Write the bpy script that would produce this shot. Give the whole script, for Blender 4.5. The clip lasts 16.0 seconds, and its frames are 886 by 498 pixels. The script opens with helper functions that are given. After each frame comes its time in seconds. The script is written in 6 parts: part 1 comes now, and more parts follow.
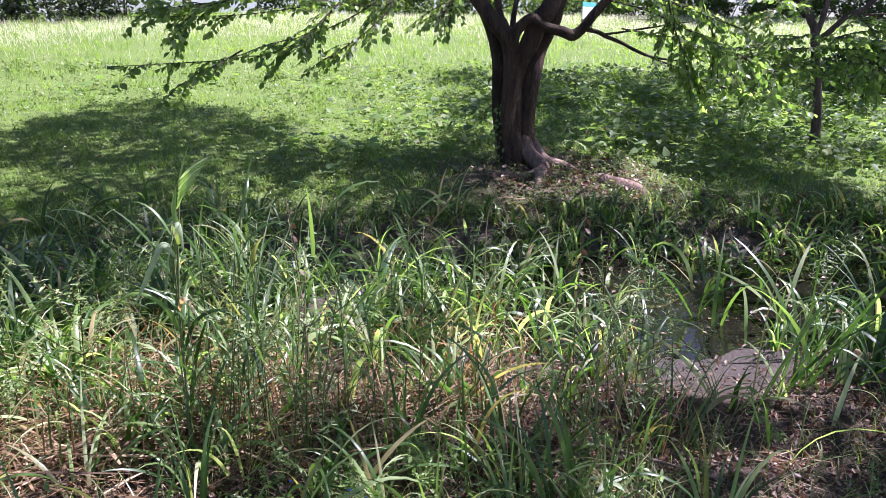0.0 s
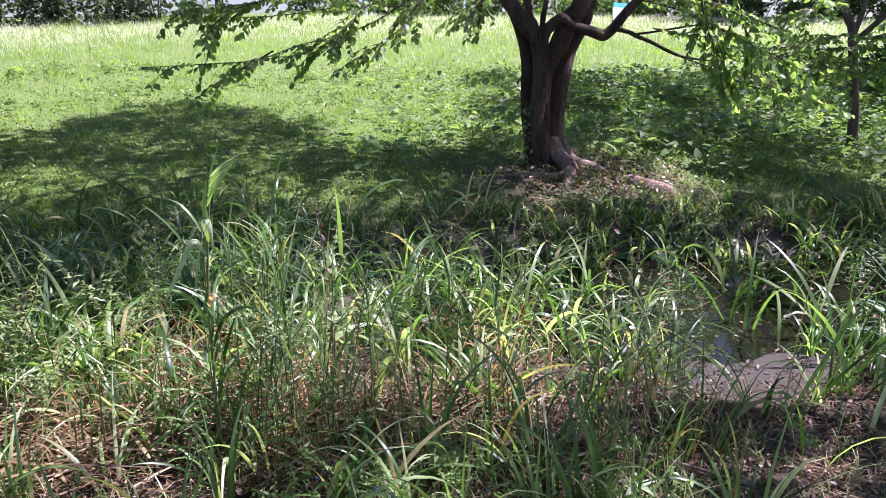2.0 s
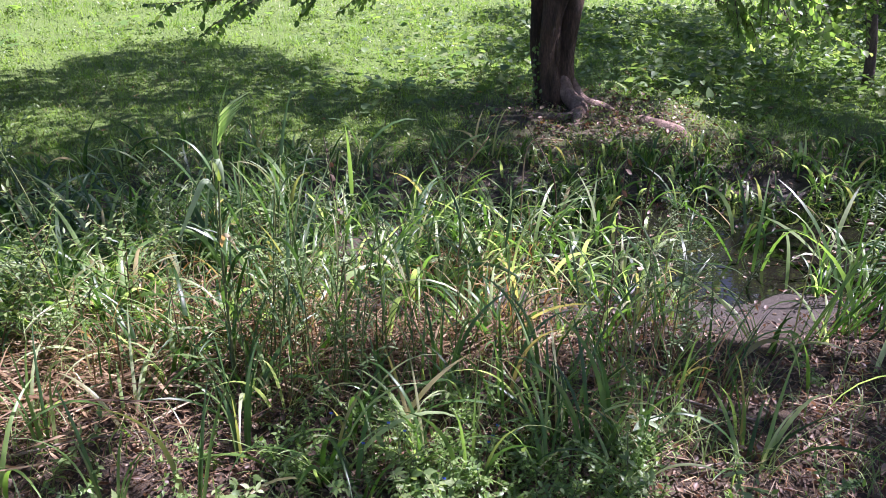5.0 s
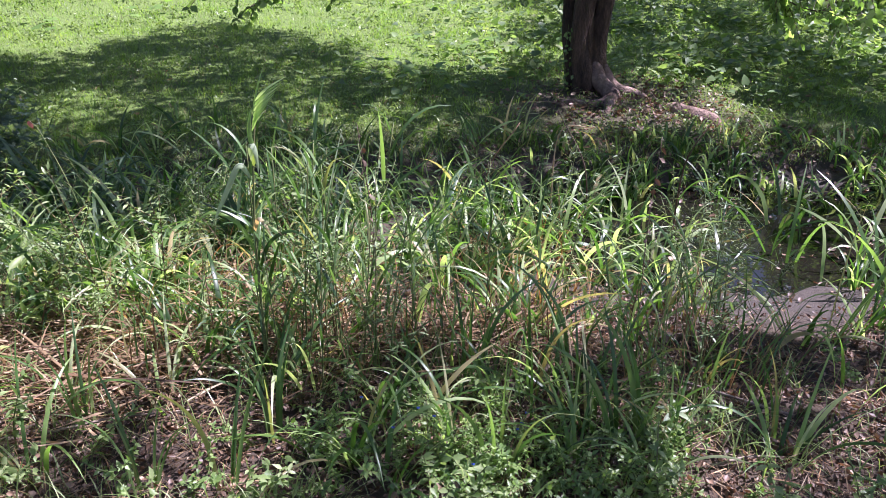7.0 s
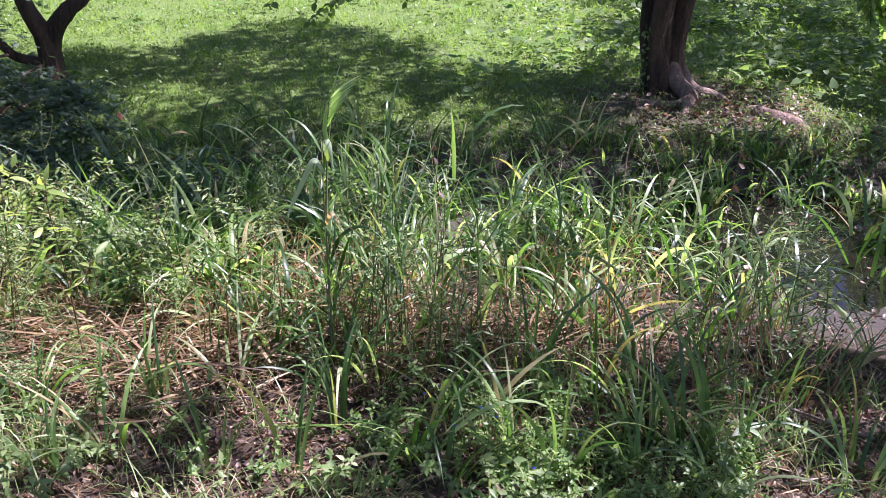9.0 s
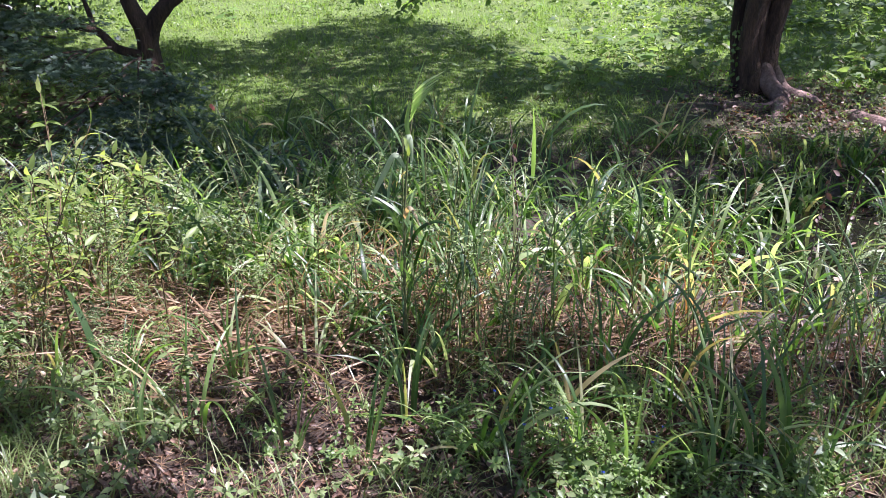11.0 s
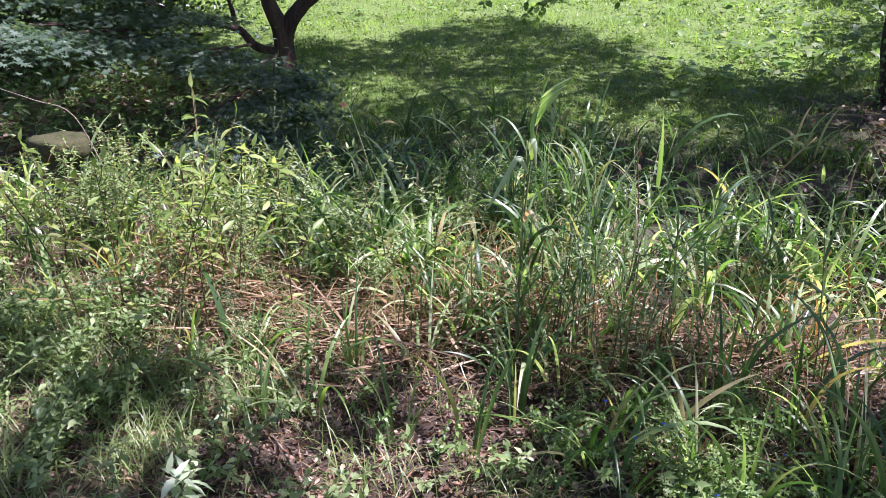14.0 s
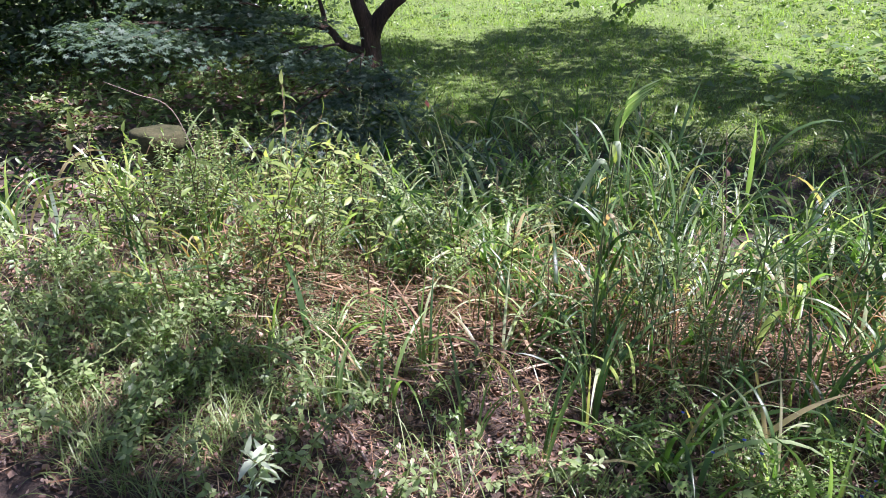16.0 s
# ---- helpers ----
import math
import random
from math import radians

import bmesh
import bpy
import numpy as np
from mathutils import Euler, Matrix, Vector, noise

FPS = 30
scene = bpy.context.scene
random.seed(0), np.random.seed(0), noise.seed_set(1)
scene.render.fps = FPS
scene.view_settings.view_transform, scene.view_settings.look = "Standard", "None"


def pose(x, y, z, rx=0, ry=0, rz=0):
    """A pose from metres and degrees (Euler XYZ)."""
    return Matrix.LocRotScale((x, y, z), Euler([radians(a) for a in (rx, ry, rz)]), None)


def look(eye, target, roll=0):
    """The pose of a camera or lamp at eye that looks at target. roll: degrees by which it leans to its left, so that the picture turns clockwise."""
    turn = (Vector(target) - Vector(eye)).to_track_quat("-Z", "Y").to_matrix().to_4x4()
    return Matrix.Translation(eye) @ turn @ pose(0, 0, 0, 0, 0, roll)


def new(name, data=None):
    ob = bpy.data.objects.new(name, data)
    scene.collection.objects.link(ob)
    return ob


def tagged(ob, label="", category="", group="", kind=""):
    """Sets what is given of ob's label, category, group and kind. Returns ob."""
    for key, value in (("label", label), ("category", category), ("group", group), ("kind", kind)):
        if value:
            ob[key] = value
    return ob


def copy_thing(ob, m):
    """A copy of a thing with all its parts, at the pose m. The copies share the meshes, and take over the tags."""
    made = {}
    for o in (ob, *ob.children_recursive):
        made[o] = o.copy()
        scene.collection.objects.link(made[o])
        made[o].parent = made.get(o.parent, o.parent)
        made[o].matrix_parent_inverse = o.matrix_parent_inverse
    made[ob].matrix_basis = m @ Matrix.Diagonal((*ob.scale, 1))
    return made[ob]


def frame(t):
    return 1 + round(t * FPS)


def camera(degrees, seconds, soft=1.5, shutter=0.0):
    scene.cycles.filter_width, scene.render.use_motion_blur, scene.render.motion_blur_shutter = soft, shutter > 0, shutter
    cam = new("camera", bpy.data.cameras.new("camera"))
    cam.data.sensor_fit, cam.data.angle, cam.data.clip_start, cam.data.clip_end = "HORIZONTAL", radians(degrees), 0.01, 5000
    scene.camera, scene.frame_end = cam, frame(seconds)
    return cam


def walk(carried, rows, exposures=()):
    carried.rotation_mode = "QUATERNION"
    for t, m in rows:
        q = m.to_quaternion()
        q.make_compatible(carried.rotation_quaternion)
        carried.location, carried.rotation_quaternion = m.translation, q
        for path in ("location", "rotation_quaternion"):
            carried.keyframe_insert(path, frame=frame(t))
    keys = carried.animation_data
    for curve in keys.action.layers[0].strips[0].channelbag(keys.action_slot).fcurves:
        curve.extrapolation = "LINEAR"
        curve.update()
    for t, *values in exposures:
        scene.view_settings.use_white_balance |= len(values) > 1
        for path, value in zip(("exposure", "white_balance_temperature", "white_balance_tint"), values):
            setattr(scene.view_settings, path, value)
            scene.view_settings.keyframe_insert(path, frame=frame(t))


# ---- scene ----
cam = camera(63.84, 16.0, soft=0.6)
PATH = [
    (0, look((0.0000, 0.0000, 1.5000), (0.0000, 4.8063, 0.1218), 0.000)),
    (0.5, look((0.0017, -0.0001, 1.4974), (-0.0557, 4.8066, 0.1218), -0.049)),
    (1, look((0.0050, 0.0065, 1.4926), (-0.0978, 4.8128, 0.1181), -0.119)),
    (1.5, look((0.0039, 0.0080, 1.4891), (-0.1451, 4.8141, 0.1182), -0.207)),
    (2, look((-0.0008, 0.0072, 1.4875), (-0.1931, 4.8131, 0.1215), -0.181)),
    (2.5, look((-0.0040, 0.0055, 1.4860), (-0.2267, 4.8080, 0.1123), -0.185)),
    (3, look((-0.0085, 0.0036, 1.4860), (-0.2297, 4.7925, 0.0656), -0.123)),
    (3.5, look((-0.0097, 0.0053, 1.4802), (-0.2291, 4.7625, -0.0433), -0.218)),
    (6, look((-0.0297, -0.0000, 1.4784), (-0.2886, 4.6513, -0.3375), -0.243)),
    (6.5, look((-0.0331, -0.0030, 1.4826), (-0.3553, 4.6377, -0.3504), -0.350)),
    (7, look((-0.0373, 0.0011, 1.4830), (-0.4479, 4.6320, -0.3571), -0.281)),
    (7.5, look((-0.0426, 0.0063, 1.4805), (-0.5602, 4.6256, -0.3620), -0.243)),
    (8, look((-0.0435, 0.0067, 1.4852), (-0.6800, 4.6073, -0.3667), -0.247)),
    (8.5, look((-0.0455, 0.0070, 1.4865), (-0.7955, 4.5887, -0.3697), -0.217)),
    (9, look((-0.0462, 0.0019, 1.4920), (-0.9099, 4.5624, -0.3669), -0.223)),
    (11.5, look((-0.0618, -0.0123, 1.4930), (-1.5372, 4.3809, -0.3840), -0.264)),
    (12, look((-0.0659, -0.0189, 1.4969), (-1.6589, 4.3332, -0.3797), -0.286)),
    (12.5, look((-0.0686, -0.0269, 1.5009), (-1.7800, 4.2810, -0.3734), -0.308)),
    (13, look((-0.0764, -0.0328, 1.4980), (-1.9044, 4.2286, -0.3724), -0.344)),
    (13.5, look((-0.0817, -0.0394, 1.5032), (-2.0221, 4.1704, -0.3710), -0.292)),
    (14, look((-0.0815, -0.0417, 1.5065), (-2.1409, 4.1140, -0.3615), -0.314)),
    (14.5, look((-0.0826, -0.0432, 1.5071), (-2.2638, 4.0531, -0.3538), -0.369)),
    (15, look((-0.0857, -0.0478, 1.5082), (-2.3814, 3.9864, -0.3505), -0.375)),
    (15.5, look((-0.0825, -0.0483, 1.5062), (-2.4990, 3.9162, -0.3495), -0.513)),
    (16, look((-0.0832, -0.0485, 1.5026), (-2.6086, 3.8461, -0.3559), -0.521)),
]
walk(cam, PATH, exposures=[(0.0, 1.6, 5690, 37), (16.0, 1.6, 5690, 37)])

# ---- sky and sun ----
SUN_AZ, SUN_EL = radians(74), radians(58)
SUN = Vector((math.sin(SUN_AZ) * math.cos(SUN_EL), math.cos(SUN_AZ) * math.cos(SUN_EL), math.sin(SUN_EL)))
world = bpy.data.worlds.new("sky")
scene.world = world
world.use_nodes = True
wn = world.node_tree.nodes
sky = wn.new("ShaderNodeTexSky")
sky.sky_type = "NISHITA"
sky.sun_disc = False
sky.sun_elevation, sky.sun_rotation = SUN_EL, SUN_AZ
world.node_tree.links.new(sky.outputs[0], wn["Background"].inputs[0])
wn["Background"].inputs[1].default_value = 0.05
sun_data = bpy.data.lights.new("sun", "SUN")
sun_data.energy, sun_data.angle, sun_data.color = 5.0, radians(0.53), (1.0, 0.97, 0.92)
sun_lamp = new("sun", sun_data)
sun_lamp.matrix_world = look(SUN * 60, (0, 0, 0))


# ---- materials ----
class Nodes:
    def __init__(self, name):
        self.mat = bpy.data.materials.new(name)
        self.mat.use_nodes = True
        self.tree = self.mat.node_tree
        self.bsdf = self.tree.nodes["Principled BSDF"]
        self.out = self.tree.nodes["Material Output"]

    def add(self, kind, **values):
        node = self.tree.nodes.new(kind)
        for key, value in values.items():
            node.inputs[key].default_value = value
        return node

    def link(self, a, b):
        self.tree.links.new(a, b)

    def noise(self, scale, detail=4.0, rough=0.6, stretch=None):
        co = self.add("ShaderNodeTexCoord")
        tex = self.add("ShaderNodeTexNoise", Scale=scale, Detail=detail, Roughness=rough)
        if stretch:
            mp = self.add("ShaderNodeMapping", Scale=stretch)
            self.link(co.outputs["Object"], mp.inputs[0])
            self.link(mp.outputs[0], tex.inputs["Vector"])
        else:
            self.link(co.outputs["Object"], tex.inputs["Vector"])
        return tex

    def ramp(self, fac, stops):
        node = self.add("ShaderNodeValToRGB")
        el = node.color_ramp.elements
        while len(el) < len(stops):
            el.new(0.5)
        for e, (at, col) in zip(el, stops):
            e.position, e.color = at, (*col, 1)
        self.link(fac, node.inputs[0])
        return node.outputs[0]

    def rand(self):
        geo = self.add("ShaderNodeNewGeometry")
        info = self.add("ShaderNodeObjectInfo")
        add = self.add("ShaderNodeMath")
        self.link(geo.outputs["Random Per Island"], add.inputs[0])
        self.link(info.outputs["Random"], add.inputs[1])
        fr = self.add("ShaderNodeMath")
        fr.operation = "FRACT"
        self.link(add.outputs[0], fr.inputs[0])
        return fr.outputs[0]

    def mix(self, fac, a, b, mode="MIX"):
        node = self.tree.nodes.new("ShaderNodeMix")
        node.data_type, node.blend_type = "RGBA", mode
        for sock, val in ((node.inputs[0], fac), (node.inputs[6], a), (node.inputs[7], b)):
            if hasattr(val, "is_linked"):
                self.link(val, sock)
            else:
                sock.default_value = val if isinstance(val, float) else (*val, 1)
        return node.outputs[2]

    def bump(self, height, strength, distance=0.01):
        node = self.add("ShaderNodeBump", Strength=strength, Distance=distance)
        self.link(height, node.inputs["Height"])
        self.link(node.outputs[0], self.bsdf.inputs["Normal"])
        return node


def leaf_material(name, stops, through_light=0.4, rough=0.42, gloss=0.5, tint=(0.82, 0.92, 0.38), spots=0.35, patches=0.0):
    """Thin leaves: colour by random, blotches, and a share of light that shines through."""
    n = Nodes(name)
    stops = [(at, tuple(0.88 * v + 0.12 * (c[0] * 0.6 + c[1] * 0.4) for v in c)) for at, c in stops]
    pick = n.rand()
    if patches:
        wide = n.noise(0.9, 5, 0.65)
        blend = n.add("ShaderNodeMix", Factor=patches)
        n.link(pick, blend.inputs[2])
        n.link(n.ramp(wide.outputs[0], [(0.3, (0, 0, 0)), (0.7, (1, 1, 1))]), blend.inputs[3])
        pick = blend.outputs[0]
    col = n.ramp(pick, stops)
    blot = n.noise(38, 3)
    dark = n.mix(blot.outputs[0], (1 - spots, 1 - spots, 1 - spots), (1.0, 1.0, 1.0))
    col = n.mix(1.0, col, dark, "MULTIPLY")
    n.link(col, n.bsdf.inputs["Base Color"])
    n.bsdf.inputs["Roughness"].default_value = rough
    n.bsdf.inputs["Specular IOR Level"].default_value = gloss
    tr = n.add("ShaderNodeBsdfTranslucent")
    bright = n.mix(1.0, col, tuple(2.2 * c for c in tint), "MULTIPLY")
    n.link(bright, tr.inputs[0])
    ms = n.add("ShaderNodeMixShader", Fac=through_light)
    n.link(n.bsdf.outputs[0], ms.inputs[1])
    n.link(tr.outputs[0], ms.inputs[2])
    n.link(ms.outputs[0], n.out.inputs[0])
    return n.mat


def plain_material(name, a, b, scale, rough=0.8, bump=0.4, stretch=None, gloss=0.3, fine=6.0, dist=0.01):
    """Two colours in large stains, broken by fine grain, with relief."""
    n = Nodes(name)
    big = n.noise(scale, 5, 0.65, stretch)
    small = n.noise(scale * fine, 4, 0.7, stretch)
    mid = n.ramp(big.outputs[0], [(0.35, a), (0.68, b)])
    grain = n.ramp(small.outputs[0], [(0.3, (0.55, 0.55, 0.55)), (0.7, (1.25, 1.25, 1.25))])
    n.link(n.mix(1.0, mid, grain, "MULTIPLY"), n.bsdf.inputs["Base Color"])
    n.bsdf.inputs["Roughness"].default_value = rough
    n.bsdf.inputs["Specular IOR Level"].default_value = gloss
    n.bump(small.outputs[0], bump, dist)
    return n.mat


# Palest stops of grass and sedge paint a sunlit sheen on some blades.
M_GRASS = leaf_material("tall_grass", [(0.0, (0.028, 0.08, 0.012)), (0.4, (0.075, 0.17, 0.025)), (0.62, (0.2, 0.34, 0.06)), (0.8, (0.42, 0.54, 0.22)), (0.93, (0.5, 0.56, 0.3)), (0.97, (0.46, 0.36, 0.16))], 0.5, 0.38, 0.65)
M_SEDGE = leaf_material("blue_green_sedge", [(0.0, (0.03, 0.08, 0.03)), (0.5, (0.055, 0.13, 0.048)), (0.8, (0.12, 0.21, 0.085)), (1.0, (0.3, 0.4, 0.22))], 0.4, 0.38, 0.7)
M_LAWN = leaf_material("lawn_grass", [(0.0, (0.085, 0.175, 0.026)), (0.5, (0.185, 0.315, 0.05)), (0.85, (0.33, 0.44, 0.095)), (1.0, (0.5, 0.48, 0.2))], 0.5, 0.5, 0.35, (0.85, 0.95, 0.25), patches=0.6)
# Pale seed heads, whitened further to paint the glare of the sunlit slope.
M_MEADOW = leaf_material("glare_pale_meadow_grass", [(0.0, (0.40, 0.46, 0.2)), (0.35, (0.58, 0.57, 0.38)), (1.0, (0.76, 0.71, 0.58))], 0.42, 0.6, 0.3, (0.97, 0.93, 0.85))
M_WEED = leaf_material("lawn_weed", [(0.0, (0.1, 0.16, 0.04)), (0.6, (0.2, 0.28, 0.07)), (1.0, (0.33, 0.4, 0.14))], 0.4, 0.42, 0.55)
M_LOBED = leaf_material("lobed_leaf", [(0.0, (0.16, 0.29, 0.05)), (1.0, (0.26, 0.4, 0.09))], 0.45, 0.45, 0.5)
M_VINE = leaf_material("vine_leaf", [(0.0, (0.08, 0.145, 0.04)), (0.5, (0.14, 0.23, 0.065)), (0.85, (0.24, 0.34, 0.11)), (1.0, (0.33, 0.36, 0.14))], 0.4, 0.5, 0.4)
M_CROWN = leaf_material("tree_leaf", [(0.0, (0.05, 0.105, 0.02)), (0.6, (0.08, 0.16, 0.03)), (1.0, (0.14, 0.22, 0.045))], 0.5, 0.36, 0.55)
# Lighter than the crown's leaf: missing sunlight on the twigs put into the colour.
M_HANG = leaf_material("sunlit_hanging_leaf", [(0.0, (0.1, 0.18, 0.04)), (0.6, (0.18, 0.29, 0.07)), (1.0, (0.36, 0.45, 0.16))], 0.66, 0.42, 0.6)
M_MAPLE = leaf_material("maple_leaf", [(0.0, (0.05, 0.095, 0.055)), (0.6, (0.085, 0.15, 0.09)), (1.0, (0.16, 0.23, 0.145))], 0.4, 0.5, 0.5)
M_FORB = leaf_material("forb_leaf", [(0.0, (0.12, 0.2, 0.055)), (0.6, (0.24, 0.34, 0.1)), (1.0, (0.42, 0.5, 0.22))], 0.42, 0.42, 0.5)
M_FRESH = leaf_material("fresh_leaf", [(0.0, (0.11, 0.2, 0.04)), (0.6, (0.19, 0.31, 0.065)), (1.0, (0.32, 0.43, 0.13))], 0.42, 0.4, 0.55)
M_YELLOW = leaf_material("yellow_green_leaf", [(0.0, (0.15, 0.24, 0.035)), (0.6, (0.25, 0.35, 0.06)), (1.0, (0.42, 0.46, 0.13))], 0.5, 0.45, 0.45)
M_FINE = leaf_material("fine_weed_leaf", [(0.0, (0.09, 0.15, 0.05)), (0.6, (0.15, 0.23, 0.08)), (1.0, (0.27, 0.33, 0.16))], 0.4, 0.45, 0.4)
# Pale leaves, whitened further in place of stronger sunlight.
M_PALE = leaf_material("pale_leaf", [(0.0, (0.42, 0.52, 0.3)), (1.0, (0.6, 0.68, 0.48))], 0.35, 0.4, 0.5)
# Reed head leaves, brightened in colour to stand out as sunlit.
M_HEAD = leaf_material("sunlit_reed_leaf", [(0.0, (0.24, 0.4, 0.1)), (0.6, (0.36, 0.52, 0.18)), (1.0, (0.55, 0.66, 0.36))], 0.5, 0.36, 0.8)
M_STRAW = leaf_material("dead_straw", [(0.0, (0.09, 0.05, 0.025)), (0.4, (0.2, 0.115, 0.05)), (0.75, (0.32, 0.21, 0.1)), (0.92, (0.5, 0.38, 0.22)), (1.0, (0.42, 0.2, 0.06))], 0.2, 0.6, 0.3, (1.0, 0.8, 0.5))
M_RUST = leaf_material("rusty_dead_grass", [(0.0, (0.15, 0.075, 0.03)), (0.4, (0.3, 0.17, 0.06)), (0.8, (0.46, 0.34, 0.16)), (1.0, (0.55, 0.46, 0.25))], 0.35, 0.55, 0.35, (1.0, 0.75, 0.35))
M_LITTER = leaf_material("dead_leaf", [(0.0, (0.085, 0.047, 0.028)), (0.45, (0.165, 0.09, 0.052)), (0.75, (0.29, 0.175, 0.1)), (0.93, (0.45, 0.31, 0.2)), (1.0, (0.52, 0.4, 0.27))], 0.12, 0.5, 0.45, (1.0, 0.7, 0.4))
M_SHRUB = leaf_material("shrub_leaf", [(0.0, (0.02, 0.05, 0.012)), (0.7, (0.04, 0.085, 0.02)), (1.0, (0.08, 0.13, 0.03))], 0.25, 0.35, 0.55)
M_GREYBUSH = leaf_material("grey_green_bush_leaf", [(0.0, (0.05, 0.075, 0.04)), (0.7, (0.09, 0.125, 0.065)), (1.0, (0.16, 0.2, 0.11))], 0.3, 0.5, 0.4)
M_HEDGE = leaf_material("bright_hedge_leaf", [(0.0, (0.08, 0.15, 0.03)), (1.0, (0.17, 0.24, 0.06))], 0.4, 0.45, 0.4)
M_BLUE = leaf_material("blue_petal", [(0.0, (0.12, 0.18, 0.6)), (1.0, (0.2, 0.28, 0.75))], 0.3, 0.6, 0.2, (0.4, 0.5, 1.0))
M_PINK = leaf_material("pink_bract", [(0.0, (0.40, 0.20, 0.15)), (1.0, (0.5, 0.28, 0.22))], 0.3, 0.6, 0.2, (1.0, 0.5, 0.4))
M_FALLEN = leaf_material("yellowed_leaf", [(0.0, (0.2, 0.12, 0.05)), (0.6, (0.34, 0.21, 0.07)), (1.0, (0.5, 0.34, 0.09))], 0.25, 0.55, 0.3, (1.0, 0.8, 0.4))
M_REED = leaf_material("dark_reed_leaf", [(0.0, (0.045, 0.11, 0.025)), (0.55, (0.085, 0.18, 0.04)), (0.85, (0.17, 0.28, 0.07)), (1.0, (0.36, 0.26, 0.11))], 0.42, 0.38, 0.8)
M_BROWN = leaf_material("withered_brown", [(0.0, (0.08, 0.05, 0.035)), (1.0, (0.2, 0.13, 0.09))], 0.1, 0.6, 0.3, (1.0, 0.6, 0.3))
M_STEM = plain_material("green_stem", (0.10, 0.14, 0.04), (0.2, 0.2, 0.08), 9, 0.55, 0.1)
M_REDSTEM = plain_material("reddish_stem", (0.10, 0.06, 0.03), (0.16, 0.12, 0.05), 9, 0.55, 0.1)
M_BARK = plain_material("dark_bark", (0.034, 0.021, 0.012), (0.14, 0.086, 0.054), 6, 0.8, 1.0, (1.8, 1.8, 0.4), 0.4, 8.0, 0.03)
M_YOUNG = plain_material("young_bark", (0.09, 0.065, 0.05), (0.2, 0.15, 0.12), 6, 0.85, 0.7, (1.6, 1.6, 0.5), 0.25, 7.0, 0.02)
M_ROOT = plain_material("root_bark", (0.16, 0.10, 0.075), (0.34, 0.24, 0.19), 7, 0.85, 0.8, None, 0.25, 6.0, 0.02)
M_STONE = plain_material("mossy_stone", (0.035, 0.042, 0.014), (0.085, 0.078, 0.035), 9, 0.9, 0.7, None, 0.25, 8.0, 0.01)
M_TWIG = plain_material("grey_twig", (0.20, 0.15, 0.11), (0.36, 0.29, 0.22), 14, 0.8, 0.3)
M_BOARD = plain_material("white_board", (0.75, 0.77, 0.78), (0.84, 0.85, 0.85), 6, 0.5, 0.05)
M_TEAL = plain_material("turquoise_paint", (0.1, 0.45, 0.5), (0.15, 0.55, 0.6), 6, 0.5, 0.05)


def ground_material():
    n = Nodes("ground_soil")
    lawn = n.tree.nodes.new("ShaderNodeAttribute")
    lawn.attribute_name = "lawn"
    wet = n.tree.nodes.new("ShaderNodeAttribute")
    wet.attribute_name = "wet"
    a = n.noise(2.2, 6, 0.65)
    b = n.noise(30, 5, 0.7)
    c = n.noise(160, 3, 0.7)
    soil = n.ramp(a.outputs[0], [(0.3, (0.032, 0.022, 0.014)), (0.55, (0.065, 0.045, 0.029)), (0.75, (0.11, 0.08, 0.053))])
    moss = n.ramp(b.outputs[0], [(0.3, (0.07, 0.08, 0.025)), (0.5, (0.11, 0.17, 0.03)), (0.65, (0.15, 0.22, 0.04)), (0.8, (0.2, 0.23, 0.07))])
    mud = n.ramp(a.outputs[0], [(0.3, (0.024, 0.018, 0.013)), (0.7, (0.068, 0.05, 0.038))])
    col = n.mix(lawn.outputs["Fac"], soil, moss)
    col = n.mix(wet.outputs["Fac"], col, mud)
    grain = n.ramp(c.outputs[0], [(0.3, (0.6, 0.6, 0.6)), (0.7, (1.3, 1.3, 1.3))])
    n.link(n.mix(1.0, col, grain, "MULTIPLY"), n.bsdf.inputs["Base Color"])
    ro = n.ramp(wet.outputs["Fac"], [(0.0, (0.95, 0.95, 0.95)), (1.0, (0.75, 0.75, 0.75))])
    n.link(ro, n.bsdf.inputs["Roughness"])
    n.bump(b.outputs[0], 0.8, 0.03)
    return n.mat


def water_material():
    n = Nodes("dark_water")
    n.bsdf.inputs["Base Color"].default_value = (0.009, 0.008, 0.006, 1)
    n.bsdf.inputs["Roughness"].default_value = 0.03
    n.bsdf.inputs["IOR"].default_value = 1.33
    n.bsdf.inputs["Specular IOR Level"].default_value = 0.6
    tex = n.noise(7, 2, 0.5)
    n.bump(tex.outputs[0], 0.1, 0.012)
    return n.mat


M_GROUND, M_WATER = ground_material(), water_material()


# ---- mesh tools ----
def to_mesh(name, V, faces, smooth=True):
    """faces: list of int arrays, each (count, corners)."""
    me = bpy.data.meshes.new(name)
    V = np.asarray(V, dtype=np.float32)
    faces = [np.asarray(f, dtype=np.int32) for f in faces if len(f)]
    me.vertices.add(len(V))
    me.vertices.foreach_set("co", V.ravel())
    loops = np.concatenate([f.ravel() for f in faces])
    starts, at = [], 0
    for f in faces:
        starts.append(at + np.arange(len(f)) * f.shape[1])
        at += f.size
    me.loops.add(len(loops))
    me.loops.foreach_set("vertex_index", loops)
    starts = np.concatenate(starts).astype(np.int32)
    me.polygons.add(len(starts))
    me.polygons.foreach_set("loop_start", starts)
    me.polygons.foreach_set("use_smooth", np.full(len(starts), smooth))
    me.update(calc_edges=True)
    return me


